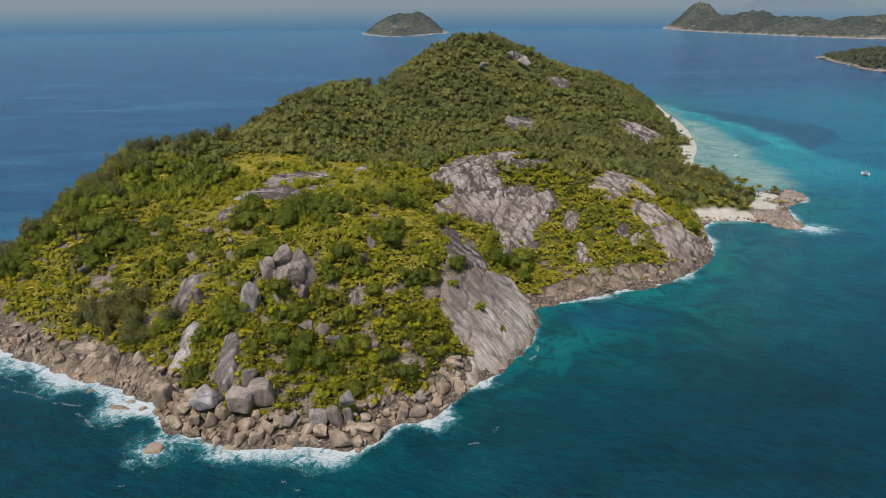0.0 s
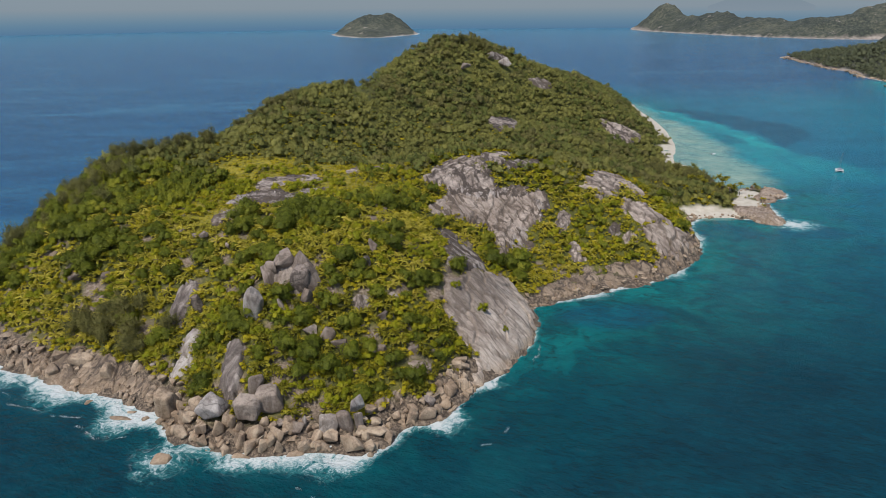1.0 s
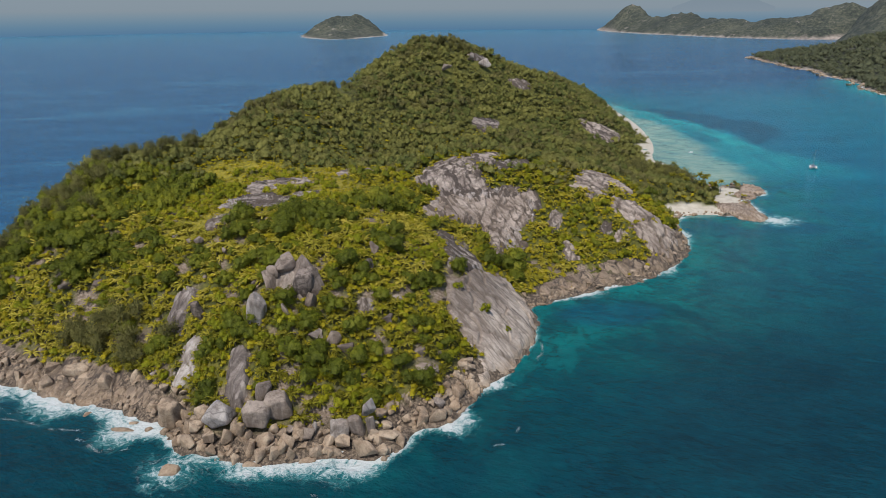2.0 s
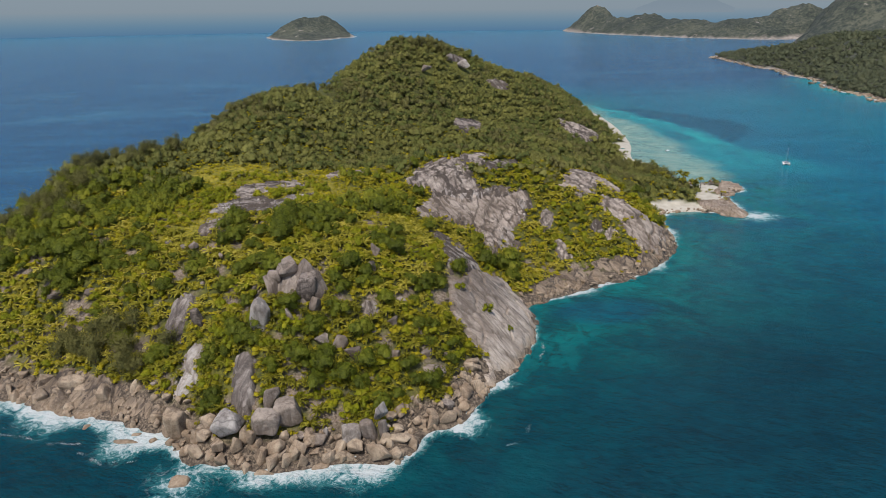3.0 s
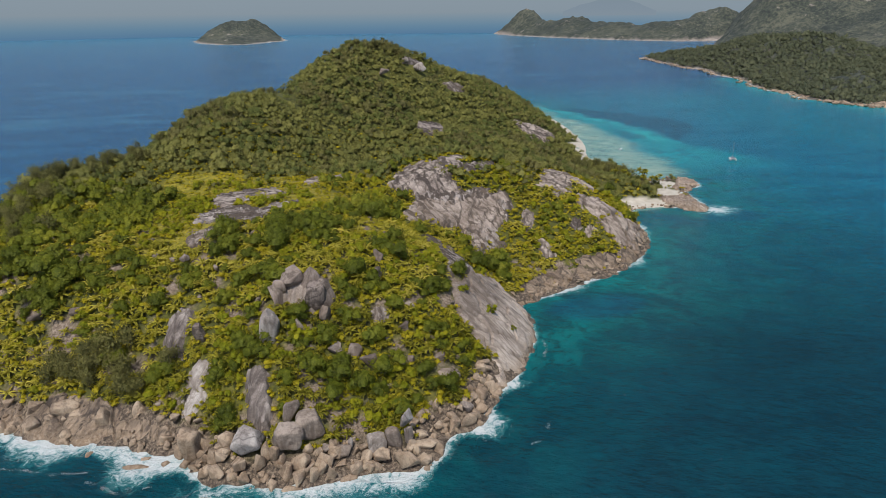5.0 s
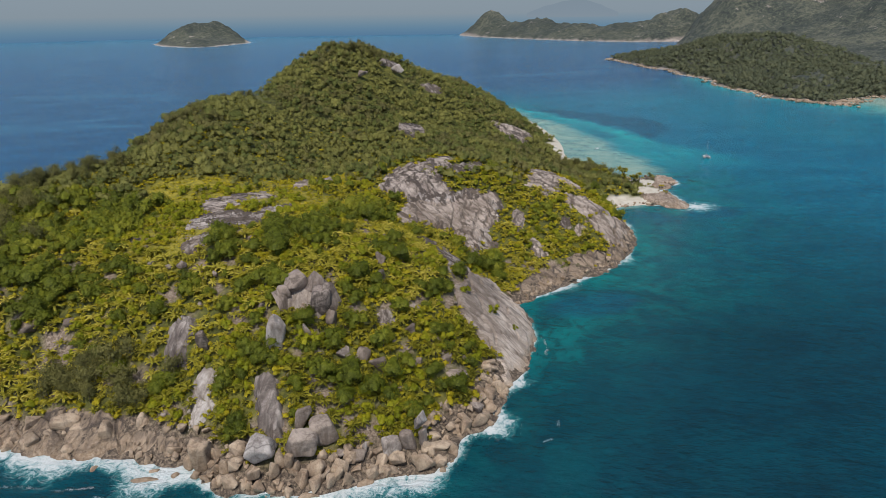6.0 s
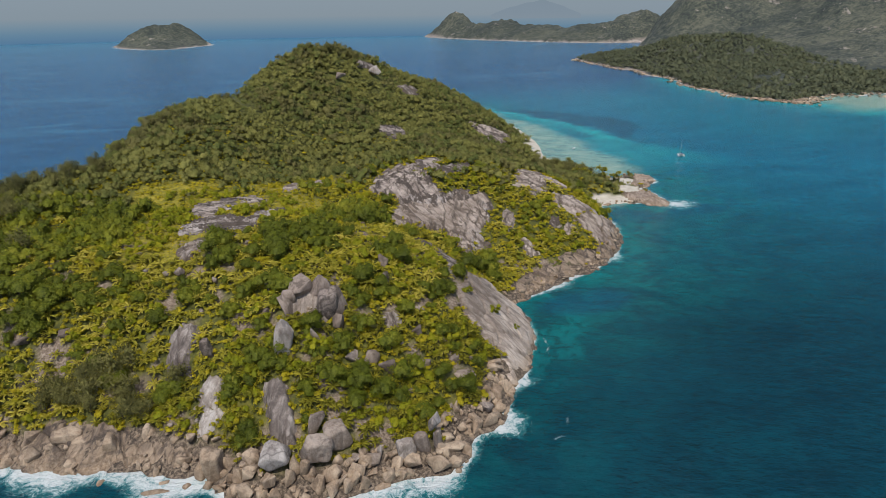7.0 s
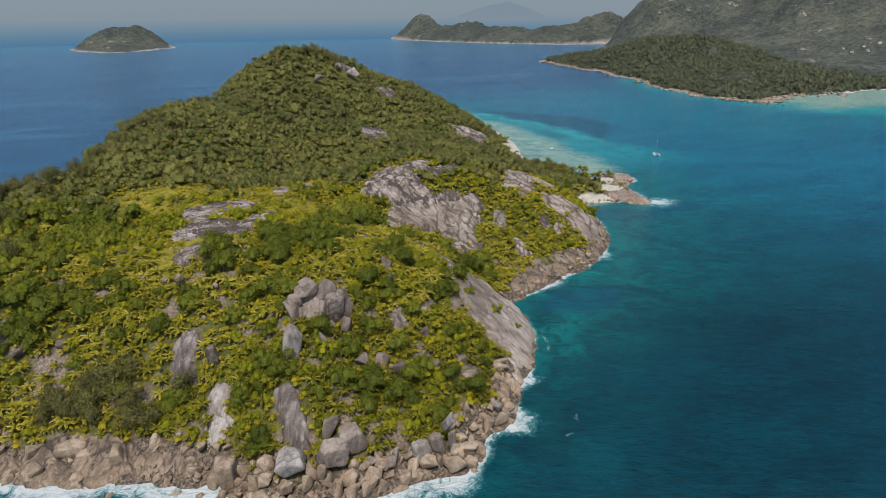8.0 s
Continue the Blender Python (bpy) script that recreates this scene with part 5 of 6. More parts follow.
def scatter(name, templates, x, y, z, size, turn, pick, material, label, category, tilt=0.0, parent=None):
    """Many copies of small templates joined into one mesh."""
    all_p, all_f, all_n, all_t, start = [], [], [], [], 0
    chance = np.random.default_rng(len(x)).random(len(x))
    for k, (tp, tf) in enumerate(templates):
        sel = np.nonzero(pick == k)[0]
        if not len(sel):
            continue
        c, s = np.cos(turn[sel]), np.sin(turn[sel])
        q = tp[None] * size[sel][:, None, None]
        px = q[..., 0] * c[:, None] - q[..., 1] * s[:, None] + x[sel][:, None]
        py = q[..., 0] * s[:, None] + q[..., 1] * c[:, None] + y[sel][:, None]
        pz = q[..., 2] + z[sel][:, None]
        all_p.append(np.stack([px, py, pz], -1).reshape(-1, 3))
        o = outward_of(tp)[None] + 0 * q
        all_n.append(np.stack([o[..., 0] * c[:, None] - o[..., 1] * s[:, None], o[..., 0] * s[:, None] + o[..., 1] * c[:, None], o[..., 2]], -1).reshape(-1, 3))
        all_t.append(np.repeat(chance[sel], len(tp)))
        all_f.append((tf[None] + (np.arange(len(sel)) * len(tp))[:, None, None] + start).reshape(-1, tf.shape[1]))
        start += len(sel) * len(tp)
    ob = new(name, mesh_of(name, np.concatenate(all_p), np.concatenate(all_f), material, fields=[("outward", np.concatenate(all_n)), ("tone", np.concatenate(all_t))]))
    return tagged(ob, label, category, kind="stuff")


def arrays(mesh):
    p = np.array([v.co[:] for v in mesh.vertices])
    return p, np.array([f.vertices[:] for f in mesh.polygons])


rest = slice(GROUPED, len(spots))
n_rest = len(spots[rest])
scatter("shore_rocks", [arrays(block_mesh("boulder", 230 + i, SHORE_BLOCK, 1.0 + 0.4 * (i % 3), 0.7 + 0.2 * (i % 4), 10, 0.16)) for i in range(10)], sx[rest], sy[rest], sz[rest] + 0.2 * ss[rest], ss[rest], rng.uniform(0, 6.28, n_rest), rng.integers(0, 10, n_rest), SHORE_BLOCK,
        "tan granite boulders strewn along the island's shore", "rocks")

# rocks along the mainland's headland
edge = indented(MAINLAND)
edge = edge[(edge[:, 0] < 1130) & (edge[:, 1] > 850) & (edge[:, 1] < 2060)]
rng = np.random.default_rng(24)
hx = np.repeat(edge[:, 0], 5) + rng.normal(size=5 * len(edge)) * 5 + 3
hy = np.repeat(edge[:, 1], 5) + rng.normal(size=5 * len(edge)) * 14
n_far = len(hx)
scatter("headland_rocks", [arrays(block_mesh("boulder", 250 + i, SHORE_BLOCK, 1.4, 0.8, 10, 0.16)) for i in range(5)], hx, hy, np.full(n_far, 0.8), rng.uniform(2.0, 6.5, n_far), rng.uniform(0, 6.28, n_far), rng.integers(0, 5, n_far), SHORE_BLOCK,
        "tan rocks along the mainland headland's shore", "rocks")


# ---- plants ----
def frond(rng, length, rise, droop, leaflets, wide):
    """A palm frond along +x: narrow leaflets on both sides of an arched rib."""
    p, f = [], []
    s = np.linspace(0, 1, leaflets + 1)
    ang = rise - droop * s ** 1.3
    dx, dz = np.cos(ang), np.sin(ang)
    rx = np.concatenate([[0], np.cumsum((dx[1:] + dx[:-1]) / 2)]) * length / leaflets
    rz = np.concatenate([[0], np.cumsum((dz[1:] + dz[:-1]) / 2)]) * length / leaflets
    p = [(a, 0.0, b) for a, b in zip(rx, rz)]
    for i in range(leaflets):
        w = wide * math.sin(math.pi * min(1.0, 0.16 + 0.8 * s[i])) ** 0.6
        for side in (-1, 1):
            k = len(p)
            sweep = 0.55 * w + rng.uniform(-0.04, 0.04)
            fall = 0.4 * w + rng.uniform(-0.04, 0.06)
            p += [(rx[i + 1] + sweep, side * w, rz[i + 1] - fall), (rx[i] + sweep * 0.9, side * w * 0.95, rz[i] - fall)]
            f.append((i, i + 1, k, k + 1))
    return np.array(p), np.array(f)


def palm_crown(seed, fronds, leaflets, wide):
    """Crown of a young palm, about 1 unit long fronds, base at the origin."""
    rng = np.random.default_rng(seed)
    ps, fs, start = [], [], 0
    for i in range(fronds):
        a = i * 2.399 + rng.uniform(-0.25, 0.25)
        young = i / fronds
        p, f = frond(rng, rng.uniform(0.85, 1.1), 0.35 + 0.95 * young + rng.uniform(-0.15, 0.15), rng.uniform(1.2, 1.75), leaflets, wide)
        c, s = math.cos(a), math.sin(a)
        ps.append(np.stack([p[:, 0] * c - p[:, 1] * s, p[:, 0] * s + p[:, 1] * c, p[:, 2]], 1))
        fs.append(f + start)
        start += len(p)
    return np.concatenate(ps), np.concatenate(fs)


def leaf_cloud(seed, count, leaf, lumps, spread=1.0, high=1.05, low=-1.1, stray=0.4):
    """Crown of many small leaf blades round uneven lumps, about 1 unit in radius."""
    rng = np.random.default_rng(seed)
    centres = rng.normal(size=(lumps, 3)) * np.array([0.42, 0.42, 0.26]) * spread
    radii = rng.uniform(0.34, 0.62, lumps)
    which = rng.integers(0, lumps, count)
    n = rng.normal(size=(count, 3))
    n[:, 2] = np.abs(n[:, 2]) * 0.9 + low * rng.random(count)
    n /= np.linalg.norm(n, axis=1, keepdims=True)
    pos = centres[which] + n * (radii[which] * rng.uniform(0.78, 1.18, count))[:, None]
    pos[:, 2] *= high
    lean = n + stray * rng.normal(size=(count, 3))
    lean /= np.linalg.norm(lean, axis=1, keepdims=True)
    a = np.cross(lean, rng.normal(size=(count, 3)))
    a /= np.linalg.norm(a, axis=1, keepdims=True)
    b = np.cross(lean, a)
    size = leaf * rng.uniform(0.6, 1.35, count)[:, None]
    blade = np.stack([pos - a * size, pos + b * size * 0.8, pos + a * size - b * size * 0.3], 1).reshape(-1, 3)
    faces = np.arange(count * 3).reshape(-1, 3)
    # the body of each lump: an uneven knob
    ps, fs, start = [blade], [faces], len(blade)
    turn = np.linspace(0, 2 * math.pi, 6)[:-1]
    i = np.arange(5)
    j = (i + 1) % 5
    hull = np.concatenate([np.stack([i, j, j + 5], 1), np.stack([i, j + 5, i + 5], 1), np.stack([i + 5, j + 5, 0 * i + 10], 1)])
    for c, r in zip(centres, radii):
        rings = [np.stack([k * np.cos(turn + t), k * np.sin(turn + t), np.full(5, h)], 1) for k, h, t in ((0.95, -0.35, 0.0), (0.82, 0.5, 0.6))]
        knob = np.concatenate(rings + [np.array([[0.0, 0.0, 0.95]])]) * r * rng.uniform(0.56, 0.86, (11, 1)) + c
        knob[:, 2] *= high
        ps.append(knob)
        fs.append(hull + start)
        start += 11
    return np.concatenate(ps), np.concatenate(fs)


def crown_mesh(points, faces, material, lift=0.9):
    return mesh_of("crown", points, faces, material, fields=[("outward", outward_of(points, lift))])


def plume(seed, count):
    """A feathery crown of fine drooping sprays gathered round a few boughs."""
    rng = np.random.default_rng(seed)
    boughs = rng.normal(size=(9, 3)) * np.array([0.3, 0.3, 0.3])
    base = boughs[rng.integers(0, 9, count)] + rng.normal(size=(count, 3)) * np.array([0.17, 0.17, 0.17])
    up = rng.normal(size=(count, 3)) * 0.7 + np.array([0, 0, 0.35]) + base * 0.9
    up /= np.linalg.norm(up, axis=1, keepdims=True)
    side = np.cross(up, rng.normal(size=(count, 3)))
    side /= np.linalg.norm(side, axis=1, keepdims=True)
    l, w = rng.uniform(0.08, 0.17, count)[:, None], rng.uniform(0.018, 0.042, count)[:, None]
    quad = np.stack([base - side * w, base + side * w, base + up * l + side * w * 0.6, base + up * l - side * w * 0.6], 1)
    return quad.reshape(-1, 3), np.arange(count * 4).reshape(-1, 4)


def tapered(points, radii, sides=6):
    """A bent tapering stem through a few points."""
    p, f = [], []
    for k, (c, r) in enumerate(zip(points, radii)):
        for i in range(sides):
            a = 2 * math.pi * i / sides
            p.append((c[0] + r * math.cos(a), c[1] + r * math.sin(a), c[2]))
            if k:
                j = (i + 1) % sides
                f.append(((k - 1) * sides + i, (k - 1) * sides + j, k * sides + j, k * sides + i))
    return p, f


def trunk_mesh(name, seed, height, girth, limbs):
    rng = np.random.default_rng(seed)
    bend = rng.uniform(-0.12, 0.12, 2) * height
    p, f = tapered([(0, 0, -0.6), (bend[0] * 0.4, bend[1] * 0.4, height * 0.5), (bend[0], bend[1], height)], [girth, girth * 0.75, girth * 0.5])
    for i in range(limbs):
        a, k = 2.4 * i + rng.uniform(-0.4, 0.4), len(p)
        z0 = height * rng.uniform(0.5, 0.95)
        reach = height * rng.uniform(0.35, 0.6)
        lp, lf = tapered([(bend[0] * 0.6, bend[1] * 0.6, z0), (reach * 0.5 * math.cos(a), reach * 0.5 * math.sin(a), z0 + reach * 0.45), (reach * math.cos(a), reach * math.sin(a), z0 + reach * 0.75)],
                         [girth * 0.45, girth * 0.3, girth * 0.12], 5)
        p += lp
        f += [tuple(v + k for v in q) for q in lf]
    return mesh_of(name, p, f, BARK)


def plant(name, trunk, crown, label, category, group):
    ob = tagged(new(name), label, category, group)
    part("trunk", trunk, ob)
    part("crown", crown, ob)
    return ob


# where things grow
def field_of(step, seed, box):
    """Uneven grid of places."""
    rng = np.random.default_rng(seed)
    gx, gy = np.meshgrid(np.arange(box[0], box[1], step), np.arange(box[2], box[3], step))
    gx, gy = gx.ravel() + rng.uniform(-0.5, 0.5, gx.size) * step, gy.ravel() + rng.uniform(-0.5, 0.5, gx.size) * step
    return gx, gy, rng


def growing(x, y, rng, gap, edge=0.0):
    d = shore_d(x, y)
    reach = np.where((x < 10) & (y < 330), 10.0 + 3 * smooth(-120, -140, x), np.where((x < 60) & (y < 330), 7.0, np.where(y < 420, 6.5, 5.0))) + 4 * fbm(x / 16, y / 16, 11) + edge
    free = (d > reach) & (rock_margin(x, y) < gap + 2.0 * (rng.random(len(x)) ** 3)) & (sandy(x, y, d) < 0.3)
    for bx, by, br in KEEP_OFF:
        free &= np.hypot(x - bx, y - by) > (0.7 * br + 0.3 if edge < 0 else br + 0.9)
    return free


SOUTH = (-290, 180, 190, 425)
NORTH = (-290, 340, 400, 1130)

# young palms over the southern slopes
x, y, rng = field_of(3.2, 11, SOUTH)
wood = fbm(x / 30, y / 30, 71) + 0.5 * fbm(x / 9, y / 9, 72)
share = np.interp(y, [190, 300, 360, 425], [0.86, 0.7, 0.34, 0.16]) - 0.4 * wood - 0.3 * smooth(-130, -200, x) * smooth(270, 320, y) - 0.5 * on_meadow(x, y) * (y > 320) - 0.3 * bare_soil(x, y)
keep = growing(x, y, rng, -1.2) & (rng.random(len(x)) < share)
x, y = x[keep], y[keep]
order = np.argsort(y)
x, y = x[order], y[order]
z = ground(x, y)
size = np.clip(rng.lognormal(1.06, 0.25, len(x)), 1.6, 4.6)
PALM_MESH = [crown_mesh(*(lambda pf: (pf[0] + np.array([0, 0, 0.42]), pf[1]))(palm_crown(300 + i, 17, 7, 0.115)), PALM_LEAF) for i in range(5)]
PALM_STEM = mesh_of("trunk", *tapered([(0, 0, -0.5), (0.02, 0.0, 0.1), (0.03, 0.02, 0.44)], [0.09, 0.07, 0.06]), BARK)
models = [plant("palm_tree", PALM_STEM, m, "young yellow-green palm with arching fronds on the slope", "palm", "palms on the southern slope") for m in PALM_MESH]
first = min(280, len(x))
for i in range(first):
    m = pose(x[i], y[i], z[i] + 0.1, rng.uniform(-8, 8), rng.uniform(-8, 8), rng.uniform(0, 360)) 
    ob = models[i] if i < 5 else copy_thing(models[i % 5], m)
    ob.matrix_basis = m @ Matrix.Diagonal((size[i], size[i], size[i], 1))
POORER = [(lambda pf: (pf[0] + np.array([0, 0, 0.4]), pf[1]))(palm_crown(320 + i, 13, 5, 0.12)) for i in range(6)]
n = len(x) - first
scatter("palm_thicket", POORER, x[first:], y[first:], z[first:], size[first:], rng.uniform(0, 6.28, n), rng.integers(0, 6, n), PALM_LEAF, "thicket of young yellow-green palms over the slopes", "palms")

# broad-leaved trees among the palms
x, y, rng = field_of(5.6, 12, SOUTH)
wood = fbm(x / 30, y / 30, 71) + 0.5 * fbm(x / 9, y / 9, 72)
share = np.interp(y, [190, 300, 425], [0.26, 0.19, 0.22]) + 1.0 * wood + 0.85 * smooth(-120, -165, x) * smooth(285, 325, y) + 0.15 * np.exp(-((x + 42) / 30) ** 2 - ((y - 236) / 20) ** 2) - 0.8 * on_meadow(x, y)
keep = growing(x, y, rng, -3.0, 2.0) & (rng.random(len(x)) < share)
x, y = x[keep], y[keep]
order = np.argsort(y)
x, y = x[order], y[order]
z = ground(x, y)
size = np.clip(rng.lognormal(1.2, 0.33, len(x)), 1.6, 5.4) * (1 + 0.25 * np.clip(wood[keep][order], -0.5, 0.8))
TREE_CROWN = [crown_mesh(*(lambda pf: (pf[0] + np.array([0, 0, 1.0]), pf[1]))(leaf_cloud(400 + i, 850, 0.095, 9, stray=0.5)), BROAD_LEAF) for i in range(5)]
TREE_STEM = [trunk_mesh("trunk", 420 + i, 0.85, 0.07, 4) for i in range(5)]
models = [plant("tree", s, c, "dense dark green broad-leaved tree among the palms", "tree", "trees on the southern slope") for s, c in zip(TREE_STEM, TREE_CROWN)]
first = min(240, len(x))
for i in range(first):
    m = pose(x[i], y[i], z[i] - 0.3, 0, 0, rng.uniform(0, 360))
    ob = models[i] if i < 5 else copy_thing(models[i % 5], m)
    ob.matrix_basis = m @ Matrix.Diagonal((size[i], size[i], size[i] * rng.uniform(0.85, 1.15), 1))
BUSHY = [(lambda pf: (pf[0] + np.array([0, 0, 0.9]), pf[1]))(leaf_cloud(440 + i, 260, 0.13, 7, stray=0.5)) for i in range(6)]
n = len(x) - first
scatter("grove", BUSHY, x[first:], y[first:], z[first:] - 0.3, size[first:], rng.uniform(0, 6.28, n), rng.integers(0, 6, n), BROAD_LEAF, "dark green broad-leaved trees scattered over the knoll", "trees")

# shrubs that close the gaps
x, y, rng = field_of(2.9, 13, (-290, 330, 190, 600))
share = np.interp(y, [190, 425, 470, 600], [1.0, 0.95, 0.3, 0.1]) * (1 - 0.75 * on_meadow(x, y)) * (1 - 0.85 * bare_soil(x, y))
keep = growing(x, y, rng, 0.0, -1.5) & (rng.random(len(x)) < share)
x, y = x[keep], y[keep]
z = ground(x, y)
LOW = [(lambda pf: (pf[0] * np.array([1, 1, 0.75]) + np.array([0, 0, 0.35]), pf[1]))(leaf_cloud(460 + i, 50, 0.18, 2, stray=0.5)) for i in range(8)]
n = len(x)
scatter("shrubs", LOW, x, y, z, rng.uniform(1.4, 2.9, n), rng.uniform(0, 6.28, n), rng.integers(0, 8, n), SHRUB_LEAF, "bright green shrubs filling the slopes between trees", "shrubs")

# smooth bright bushes that stand in masses
x, y, rng = field_of(4.4, 18, SOUTH)
mass = fbm(x / 24, y / 24, 75) + 0.35 * np.exp(-((x + 143) / 22) ** 2 - ((y - 282) / 22) ** 2) + 0.35 * np.exp(-((x + 135) / 16) ** 2 - ((y - 330) / 24) ** 2)
keep = growing(x, y, rng, -2.0, 2.0) & (mass > 0.02) & (rng.random(len(x)) < 0.85)
x, y = x[keep], y[keep]
n = len(x)
MASS = [(lambda pf: (pf[0] * np.array([1, 1, 0.9]) + np.array([0, 0, 0.7]), pf[1]))(leaf_cloud(560 + i, 170, 0.12, 6, 0.9)) for i in range(5)]
scatter("bush_masses", MASS, x, y, ground(x, y), rng.uniform(1.6, 3.4, n), rng.uniform(0, 6.28, n), rng.integers(0, 5, n), BUSH_LEAF, "smooth bright green bushes standing in dense masses", "bushes")

# bushes rooted in cracks of the great slab
for cx, cy, cs in ((12, 265, 2.6), (-1, 268, 2.4), (22, 262, 1.6)):
    ob = tagged(new("cliff_bush"), "green bush rooted in a crack of the granite slab", "bush", "bushes on the granite slab")
    part("trunk", TREE_STEM[1], ob)
    part("crown", crown_mesh(*(lambda pf: (pf[0] + np.array([0, 0, 0.7]), pf[1]))(leaf_cloud(700 + int(cx), 420, 0.12, 7)), BUSH_LEAF), ob)
    ob.matrix_basis = pose(cx, cy, float(bare(np.array([cx]), np.array([cy]))[0]) + 2.0, 0, 0, 40 * cx) @ Matrix.Diagonal((cs, cs, cs, 1))

# tufts of the meadow
x, y, rng = field_of(2.3, 19, (-175, 40, 290, 475))
keep = growing(x, y, rng, 0.5) & (rng.random(len(x)) < on_meadow(x, y) * (0.35 + 0.6 * smooth(-0.2, 0.2, fbm(x / 7, y / 7, 76))))
x, y = x[keep], y[keep]
n = len(x)
TUFT = [(lambda pf: (pf[0] * np.array([1, 1, 0.7]) + np.array([0, 0, 0.2]), pf[1]))(leaf_cloud(580 + i, 20, 0.32, 1)) for i in range(6)]
scatter("meadow_tufts", TUFT, x, y, ground(x, y), rng.uniform(0.6, 1.3, n), rng.uniform(0, 6.28, n), rng.integers(0, 6, n), TUFT_LEAF, "low yellow-green tufts and ferns of the meadow", "grass")

# rocks that show between the plants
x, y, rng = field_of(14.0, 20, (-140, 30, 215, 335))
keep = (shore_d(x, y) > 12) & (rng.random(len(x)) < 0.4)
x, y = x[keep], y[keep]
n = len(x)
scatter("hillside_rocks", [arrays(boulder_mesh("boulder", 260 + i, 2, GRANITE_DARK_BLOCK, 1.2, 0.9, 6)) for i in range(6)], x, y, ground(x, y) + 0.9, rng.uniform(0.9, 2.1, n), rng.uniform(0, 6.28, n),
        rng.integers(0, 6, n), GRANITE_BLOCK, "grey weathered rocks showing between the bushes", "rocks")

# the forest of the main hill
x, y, rng = field_of(5.3, 14, NORTH)
keep = growing(x, y, rng, -2.0, 1.0) & (y > 405 + 14 * fbm(x / 25, y / 25, 73)) & (rng.random(len(x)) < 0.9 * (1 - 0.95 * on_meadow(x, y)) * np.where((x > 120) & (y < 470), 0.5, 1.0))
lee = ((y > 800 + 0.9 * np.maximum(x - 60, 0)) | (y > 700 - 1.6 * (x + 130)) & (x < -60) | (x < -235)) & (rng.random(len(x)) < 0.85)
keep &= ~lee
x, y = x[keep], y[keep]
z = ground(x, y)
n = len(x)
CANOPY = [(lambda pf: (pf[0] + np.array([0, 0, 0.75]), pf[1]))(leaf_cloud(480 + i, 120, 0.135, 4, stray=0.45)) for i in range(8)]
size, turn, pick = np.clip(rng.lognormal(1.28, 0.32, n), 1.8, 7.0), rng.uniform(0, 6.28, n), rng.integers(0, 8, n)
kind = fbm(x / 45, y / 45, 77) + 0.7 * (rng.random(n) - 0.5)
for name, sel, leaf, label in (("forest", kind < 0.02, FOREST_LEAF, "mixed yellow-green forest covering the main hill"), ("dark_forest", (kind >= 0.02) & (kind < 0.32), HILL_LEAF, "darker green trees scattered through the hill forest"),
                               ("grey_forest", kind >= 0.32, GREY_LEAF, "grey-green feathery trees scattered through the hill forest")):
    scatter(name, CANOPY, x[sel], y[sel], z[sel], size[sel], turn[sel], pick[sel], leaf, label, "forest")

# feathery trees on the skyline and on the western shore
FEATHER = [crown_mesh(*(lambda pf: (pf[0] + np.array([0, 0, 1.1]), pf[1]))(plume(500 + i, 700)), NEEDLE) for i in range(4)]
FEATHER_STEM = [trunk_mesh("trunk", 510 + i, 1.0, 0.045, 5) for i in range(4)]
models = [plant("feathery_tree", s, c, "grey-green feathery casuarina tree with open crown", "tree", "casuarinas") for s, c in zip(FEATHER_STEM, FEATHER)]
rng = np.random.default_rng(15)
places = []
for cx, cy, rx, ry, count, tall in [(-160, 263, 14, 8, 22, 6.2), (-138, 254, 10, 6, 12, 5.6), (-212, 400, 20, 60, 34, 7.0), (-195, 485, 30, 22, 22, 7.0), (-140, 560, 30, 30, 18, 6.0), (-90, 640, 30, 40, 12, 5.2),
                                    (0, 735, 26, 20, 14, 4.4), (78, 782, 4, 4, 2, 5.5), (34, 752, 22, 8, 14, 6.5), (205, 560, 26, 26, 18, 7.2), (232, 545, 8, 26, 10, 7.4), (240, 830, 20, 60, 12, 4.6), (-230, 340, 16, 30, 8, 4.6), (-250, 325, 13, 36, 24, 7.2), (-258, 395, 13, 40, 20, 7.0)]:
    for _ in range(count):
        places.append((cx + rng.normal() * rx * 0.6, cy + rng.normal() * ry * 0.6, tall * rng.uniform(0.75, 1.2)))
px, py, ps = (np.array(c) for c in zip(*places))
pz = ground(px, py)
ok = (shore_d(px, py) > 5) & (rock_margin(px, py) < 0)
used = 0
for i in np.nonzero(ok)[0]:
    m = pose(px[i], py[i], pz[i] - 0.3, 0, 0, rng.uniform(0, 360))
    ob = models[used] if used < 4 else copy_thing(models[used % 4], m)
    ob.matrix_basis = m @ Matrix.Diagonal((ps[i] * 0.8, ps[i] * 0.8, ps[i], 1))
    used += 1

# coconut palms behind the cove
rng = np.random.default_rng(16)
COCO_CROWN = [crown_mesh(*(lambda pf: (pf[0] * 0.36 + np.array([0.08, 0.0, 1.0]), pf[1]))(palm_crown(340 + i, 14, 7, 0.2)), PALM_LEAF) for i in range(3)]
COCO_STEM = mesh_of("trunk", *tapered([(0, 0, -0.05), (0.02, 0, 0.4), (0.05, 0, 0.75), (0.08, 0, 1.02)], [0.028, 0.02, 0.017, 0.015]), BARK)
models = [plant("coconut_palm", COCO_STEM, c, "tall coconut palm with slender trunk behind the beach", "palm", "coconut palms by the beach") for c in COCO_CROWN]
